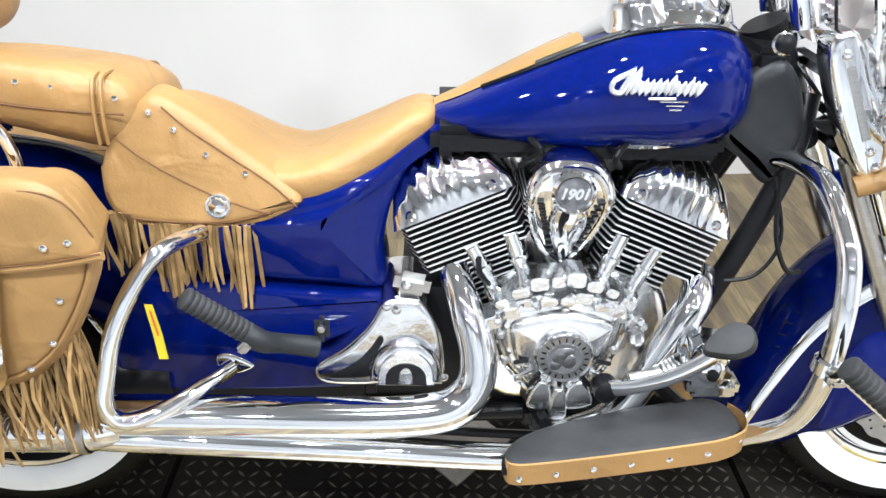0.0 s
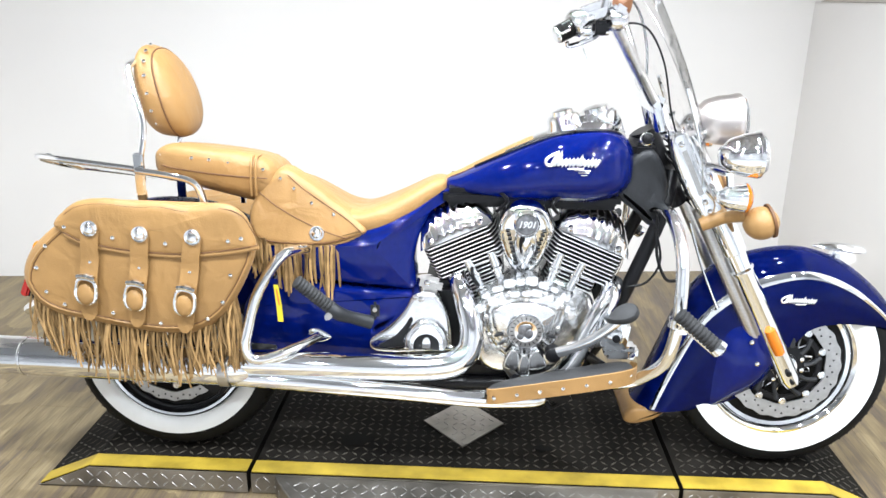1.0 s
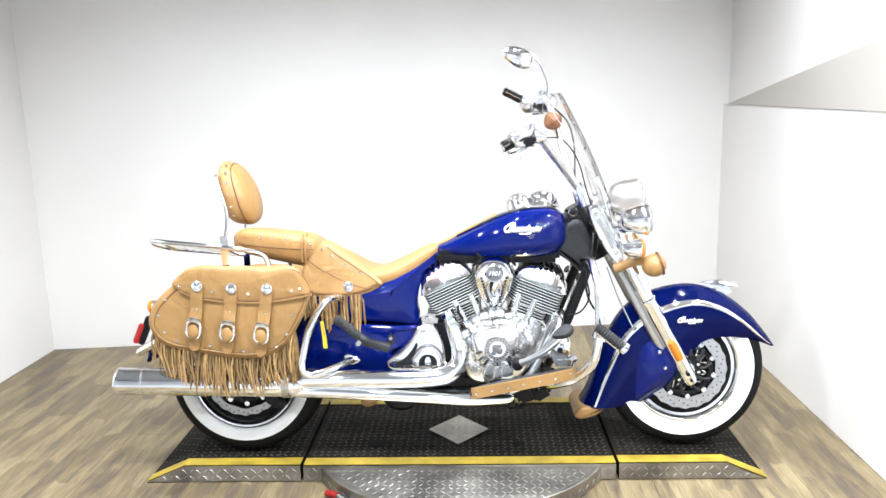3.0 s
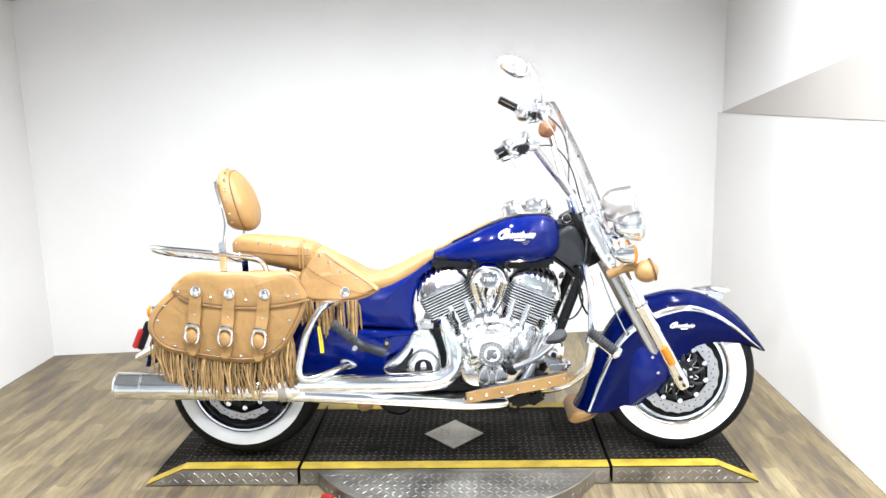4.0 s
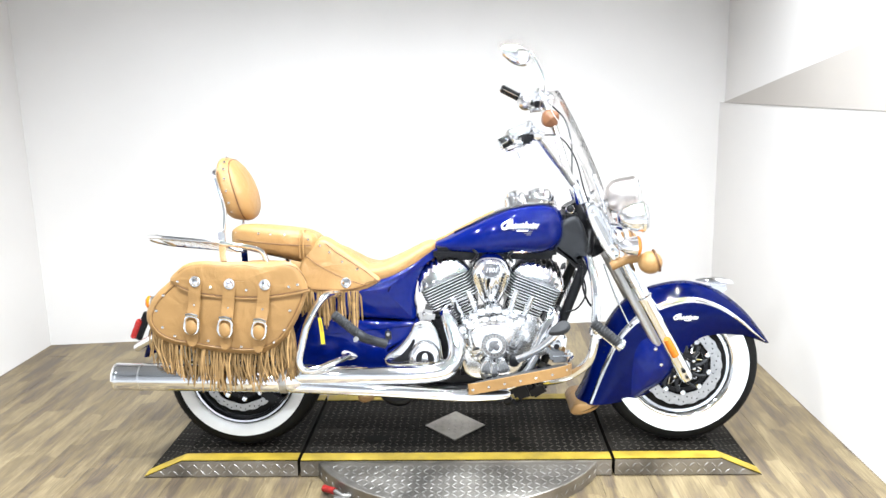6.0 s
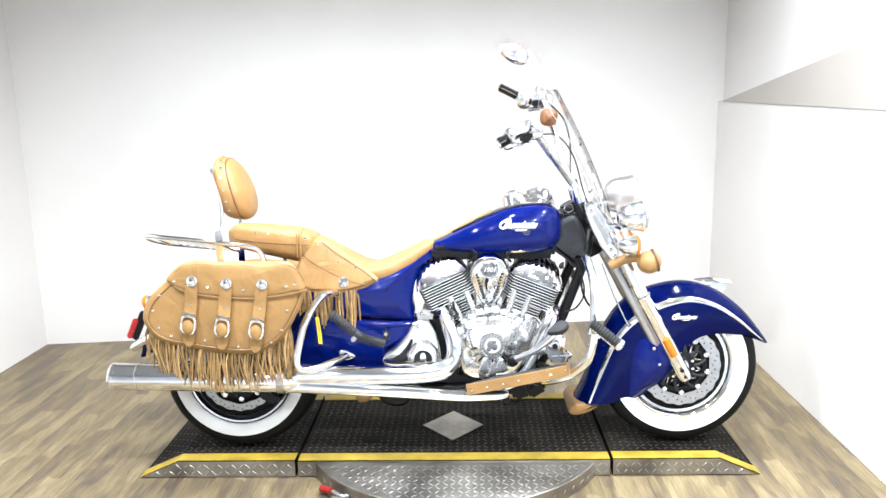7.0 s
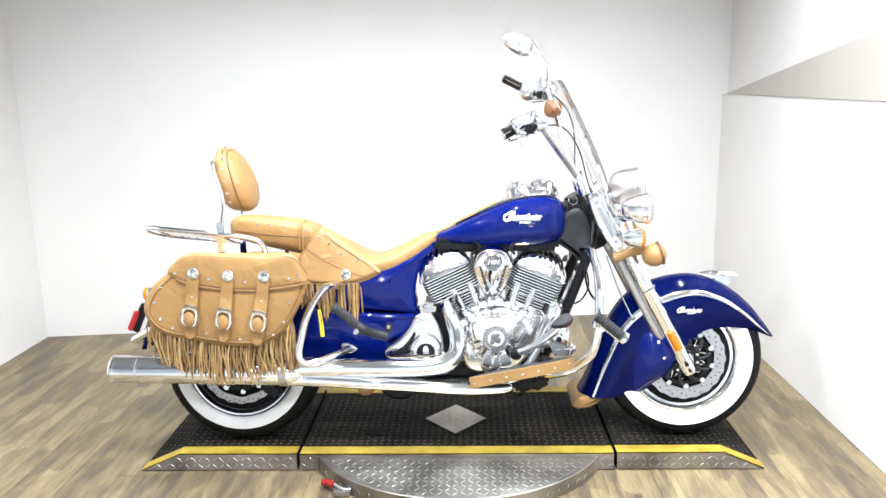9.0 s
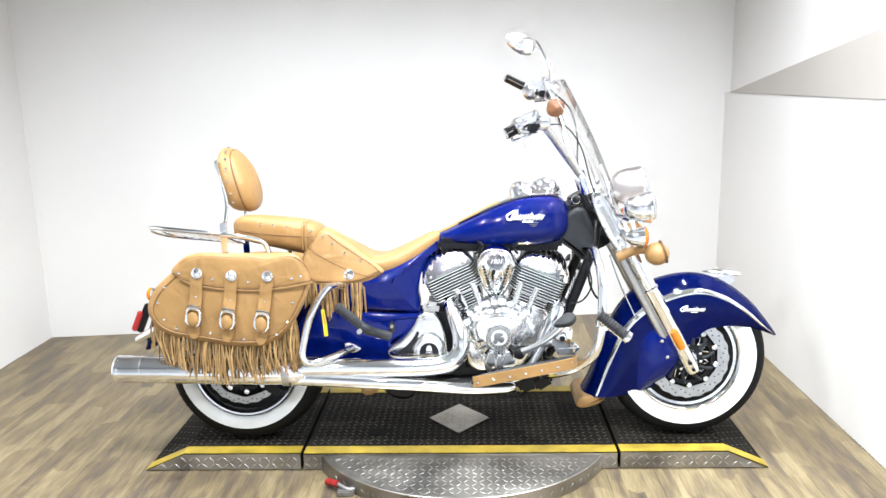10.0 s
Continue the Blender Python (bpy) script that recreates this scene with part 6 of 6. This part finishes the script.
muff = part("muffler", tube(B(), [(-1.232, -0.285, 0.427), (-1.19, -0.284, 0.426), (-1.0, -0.281, 0.421), (-0.80, -0.278, 0.414), (-0.66, -0.275, 0.408), (-0.60, -0.272, 0.404), (-0.565, -0.27, 0.402)], [0.0495, 0.0495, 0.0495, 0.049, 0.047, 0.042, 0.030], 32, 5), CHROME, bike, "long chrome muffler")
part("muffler_end", lathe(B(), [(0.0495, 0), (0.0505, -0.004), (0.0505, -0.016), (0.0485, -0.019), (0.038, -0.012), (0.036, 0.03)], (-1.226, -0.285, 0.427), (1, 0, -0.02), 32), CHROME, muff)
part("muffler_band", lathe(B(), [(0.0500, -0.004), (0.0512, 0), (0.0500, 0.004)], (-1.145, -0.2835, 0.425), (1, 0, -0.02), 32, closed=True), CHROME, muff)
part("muffler_clamp", lathe(B(), [(0.047, -0.014), (0.049, -0.012), (0.049, 0.012), (0.047, 0.014)], (-0.625, -0.273, 0.405), (1, 0, -0.03), 32, closed=True), STEEL, muff)
muff2 = twin(muff, bike, Matrix.Diagonal((1, -1, 1, 1)))

# ---- chrome bars, pegs and boards ----
for s in (-1, 1):
    crash = part("crash_bar", tube(B(), [(0.46, s * 0.09, 0.81), (0.470, s * 0.16, 0.830), (0.478, s * 0.24, 0.828), (0.485, s * 0.31, 0.785), (0.487, s * 0.345, 0.735), (0.487, s * 0.360, 0.66), (0.484, s * 0.360, 0.57), (0.468, s * 0.350, 0.497), (0.432, s * 0.325, 0.448), (0.385, s * 0.29, 0.408), (0.31, s * 0.2, 0.358), (0.26, s * 0.12, 0.335)], 0.0155, 14, 6), CHROME, bike, "chrome engine guard bar")
    bm = tube(B(), [(0.486, s * 0.36, 0.60), (0.482, s * 0.395, 0.615), (0.475, s * 0.42, 0.64)], 0.011, 10, 4)
    lathe(bm, [(0.017, -0.014), (0.021, -0.01), (0.021, 0.01), (0.017, 0.014)], (0.485, s * 0.360, 0.605), (0.1, 0, 1), 14, closed=True)
    block(bm, (0.492, s * 0.378, 0.602), (0.035, 0.03, 0.03), 0.007)
    part("peg_clamp", bm, CHROME, crash)
    a, b = Vector((0.466, s * 0.43, 0.658)), Vector((0.552, s * 0.455, 0.590))
    bm = ribbed(B(), a, b, 0.0155, 0.0025, 11)
    part("highway_peg", bm, GREY_RUBBER, crash, "ribbed rubber highway peg")
    bm = lathe(B(), [(0.019, -0.004), (0.021, 0.002), (0.021, 0.01), (0.012, 0.016), (0, 0.017)], b, b - a, 18)
    tube(bm, [a + Vector((0.0, 0, -0.02)), b + Vector((0, 0, -0.02))], 0.006, 8, 1)
    part("peg_cap", bm, CHROME, crash, "chrome peg cap")
    guard = part("bag_guard", tube(B(), [(-0.43, s * 0.17, 0.70), (-0.462, s * 0.25, 0.715), (-0.492, s * 0.285, 0.685), (-0.524, s * 0.318, 0.622), (-0.543, s * 0.332, 0.548), (-0.552, s * 0.338, 0.505), (-0.546, s * 0.338, 0.474), (-0.522, s * 0.330, 0.460), (-0.482, s * 0.305, 0.462), (-0.44, s * 0.26, 0.467), (-0.400, s * 0.205, 0.470)], 0.0135, 14, 6), CHROME, bike, "chrome saddlebag guard bar")
    bm = cushion(B(), [(-0.365, 0.465), (-0.385, 0.482), (-0.41, 0.490), (-0.426, 0.483), (-0.422, 0.458), (-0.395, 0.450)], s * 0.18, s * 0.202, 0.006)
    part("guard_foot", bm, CHROME, guard, "chrome mounting foot")
    a, b = Vector((-0.432, s * 0.285, 0.655)), Vector((-0.352, s * 0.255, 0.571))
    bm = ribbed(B(), a, b, 0.0155, 0.002, 12)
    peg = part("passenger_peg", bm, GREY_RUBBER, bike, "ribbed grey rubber passenger peg, folded up")
    bm = tube(B(), [b - (b - a) * 0.02, b + Vector((0.02, 0.0, -0.014)), (-0.305, s * 0.235, 0.540), (-0.257, s * 0.215, 0.519)], [0.018, 0.018, 0.016, 0.018], 12, 4)
    block(bm, (-0.248, s * 0.205, 0.548), (0.024, 0.02, 0.05), 0.009)
    part("peg_arm", bm, BLACK_PANEL, peg, "dark peg arm")
    bm = block(B(), b + Vector((-0.005, s * 0.012, -0.014)), (0.016, 0.02, 0.024), 0.004, turn_y(40))
    part("peg_hinge", bm, STEEL, peg)
    part("peg_bolt", lathe(B(), [(0.006, 0), (0.006, 0.006), (0, 0.007)], (-0.247, s * 0.215, 0.556), (0, s, 0), 10), STEEL, peg)
    # footboard
    top = [(0.12, -0.250), (0.062, -0.285), (0.040, -0.335), (0.052, -0.366), (0.12, -0.372), (0.25, -0.374), (0.345, -0.372), (0.392, -0.352), (0.408, -0.305), (0.402, -0.245), (0.36, -0.222), (0.24, -0.228)]
    def bz(x, y=0.37):
        return 0.402 + 0.195 * (x - 0.04) + 0.30 * (abs(y) - 0.37)
    line = glide([(x, -s * y) for x, y in top], 4, True)
    rub = [[(x, y, bz(x, y) + h) for x, y in inset(line, d)] for h, d in ((0.0, 0.004), (0.008, 0.004), (0.012, 0.009), (0.0135, 0.018))]
    board = part("footboard", skinned([[(x, y, bz(x, y) + h) for x, y in line] for h in (-0.012, 0.0)]), BLACK, bike, "floorboard with black rubber pad and studded tan leather edge")
    part("board_pad", skinned(rub), GREY_RUBBER, board, "black rubber pad")
    band = [p for p in glide([(0.044, 0.345), (0.050, 0.364), (0.080, 0.374), (0.18, 0.3785), (0.30, 0.3785), (0.36, 0.374), (0.398, 0.352), (0.413, 0.305), (0.405, 0.265)], 6)]
    rings = [[(x, s * y, bz(x, y) - 0.024), (x, s * (y + 0.004), bz(x, y) - 0.024), (x, s * (y + 0.004), bz(x, y) + 0.016), (x, s * y, bz(x, y) + 0.016)] for x, y in band]
    part("leather_edge", skinned(rings), LEATHER, board, "studded tan leather edge strip")
    for x in (0.062, 0.117, 0.172, 0.227, 0.282, 0.337):
        stud((x, s * 0.3815, bz(x) - 0.004), 0.0055, board, (0, s, 0))
    stud((0.388, s * 0.362, bz(0.388) - 0.004), 0.0055, board, (0.7, s, 0))
    part("board_mount", tube(B(), [(0.10, s * 0.12, 0.36), (0.12, s * 0.24, 0.385)], 0.012, 8, 1), BLACK, board)
    part("board_mount", tube(B(), [(0.32, s * 0.12, 0.40), (0.34, s * 0.24, 0.43)], 0.012, 8, 1), BLACK, board)

brake = part("brake_pedal", tube(B(), [(0.215, -0.235, 0.458), (0.255, -0.258, 0.482), (0.300, -0.275, 0.514), (0.342, -0.285, 0.553), (0.372, -0.288, 0.588)], [0.011, 0.009, 0.009, 0.009, 0.010], 10, 5, flat=1.4), CHROME, bike, "chrome brake pedal")
out, along = Vector((-0.42, -0.35, 0.84)).normalized(), Vector((0.62, -0.02, 0.30))
along = (along - out * along.dot(out)).normalized()
across = out.cross(along)
wedge = glide([(-0.056, 0.0), (-0.040, 0.020), (-0.010, 0.038), (0.022, 0.040), (0.044, 0.020), (0.046, -0.010), (0.028, -0.034), (-0.004, -0.036), (-0.038, -0.018)], 3, True)
mid = Vector((0.376, -0.292, 0.590))
bm = skinned([[mid + along * u * k * 0.78 + across * v * k * 0.72 + out * h for u, v in wedge] for h, k in ((-0.004, 0.9), (0.0, 1.0), (0.010, 1.0), (0.0145, 0.9), (0.0165, 0.6), (0.017, 0.2))])
part("pedal_pad", bm, GREY_RUBBER, brake, "worn wedge-shaped rubber pedal pad")
bm = lathe(B(), [(0, 0), (0.02, 0), (0.02, 0.03), (0.012, 0.036), (0, 0.036)], (0.214, -0.215, 0.455), (0, -1, 0), 16)
part("pedal_pivot", bm, BLACK, brake)
bm = block(B(), (0.366, -0.225, 0.515), (0.066, 0.07, 0.088), 0.012, turn_y(8))
block(bm, (0.386, -0.225, 0.468), (0.085, 0.055, 0.036), 0.010)
lathe(bm, [(0.022, 0), (0.022, 0.02), (0.014, 0.026), (0, 0.026)], (0.362, -0.255, 0.525), (0, -1, 0), 16)
mc = part("brake_cylinder", bm, CHROME, bike, "chrome rear brake master cylinder")
part("cylinder_bolt", lathe(B(), [(0.010, 0), (0.010, 0.005), (0, 0.006)], (0.362, -0.281, 0.525), (0, -1, 0), 12), BLACK, mc)
bm = tube(B(), [(0.25, -0.235, 0.478), (0.33, -0.225, 0.492)], 0.010, 12, 1)
ribbed(bm, (0.30, -0.229, 0.4865), (0.35, -0.223, 0.495), 0.0115, 0.004, 6, 12)
part("pedal_rod", bm, STEEL, mc)
# hoses at the front
part("brake_hose", tube(B(), [(0.47, -0.12, 0.80), (0.475, -0.14, 0.70), (0.50, -0.15, 0.64), (0.53, -0.14, 0.63)], 0.0045, 6, 6), BLACK, bike, "black brake hose")
part("brake_hose", tube(B(), [(0.46, -0.12, 0.79), (0.485, -0.14, 0.69), (0.455, -0.15, 0.63), (0.41, -0.14, 0.61)], 0.0035, 6, 6), BLACK, bike)
part("cable_stay", tube(B(), [(0.55, -0.13, 0.79), (0.60, -0.12, 0.66), (0.655, -0.112, 0.545)], 0.0035, 6, 3), CHROME, bike, "thin bright stay")

# tail end
part("tail_reflector", block(B(), (-1.258, -0.05, 0.536), (0.022, 0.02, 0.085), 0.005, turn_y(25)), RED, bike, "red rear reflector")
part("tail_bracket", block(B(), (-1.236, -0.04, 0.545), (0.03, 0.02, 0.12), 0.004, turn_y(25)), BLACK, bike)
sig = part("rear_signal", lathe(B(), [(0, 0), (0.016, 0.002), (0.023, 0.014), (0.025, 0.045), (0.023, 0.048)], (-1.095, -0.155, 0.672), (-1, 0, 0), 24), CHROME, bike, "chrome rear turn signal")
part("lens", lathe(B(), [(0.0245, 0), (0.0245, 0.010), (0.018, 0.016), (0, 0.018)], (-1.143, -0.155, 0.672), (-1, 0, 0), 24), AMBER, sig, "amber lens")
bm = tube(B(), [(-1.245, -0.085, 0.470), (-1.20, -0.115, 0.50), (-1.12, -0.14, 0.545)], 0.016, 12, 4)
part("fender_rail", bm, CHROME, bike, "chrome rear fender rail")
# yellow tag on the guard bar
tag = part("paper_tag", skinned([[(-0.488 + 0.006 * k, -0.290, 0.645), (-0.484 + 0.007 * k, -0.288, 0.59), (-0.482 + 0.007 * k, -0.287, 0.545)] for k in (0, 2)], loop=False), YELLOW_TAG, bike, "narrow yellow paper tag", smooth=False)
part("tag_print", skinned([[(-0.482, -0.2915, 0.635), (-0.477, -0.290, 0.59)], [(-0.479, -0.2915, 0.635), (-0.474, -0.290, 0.59)]], loop=False), RED_PRINT, tag, smooth=False)
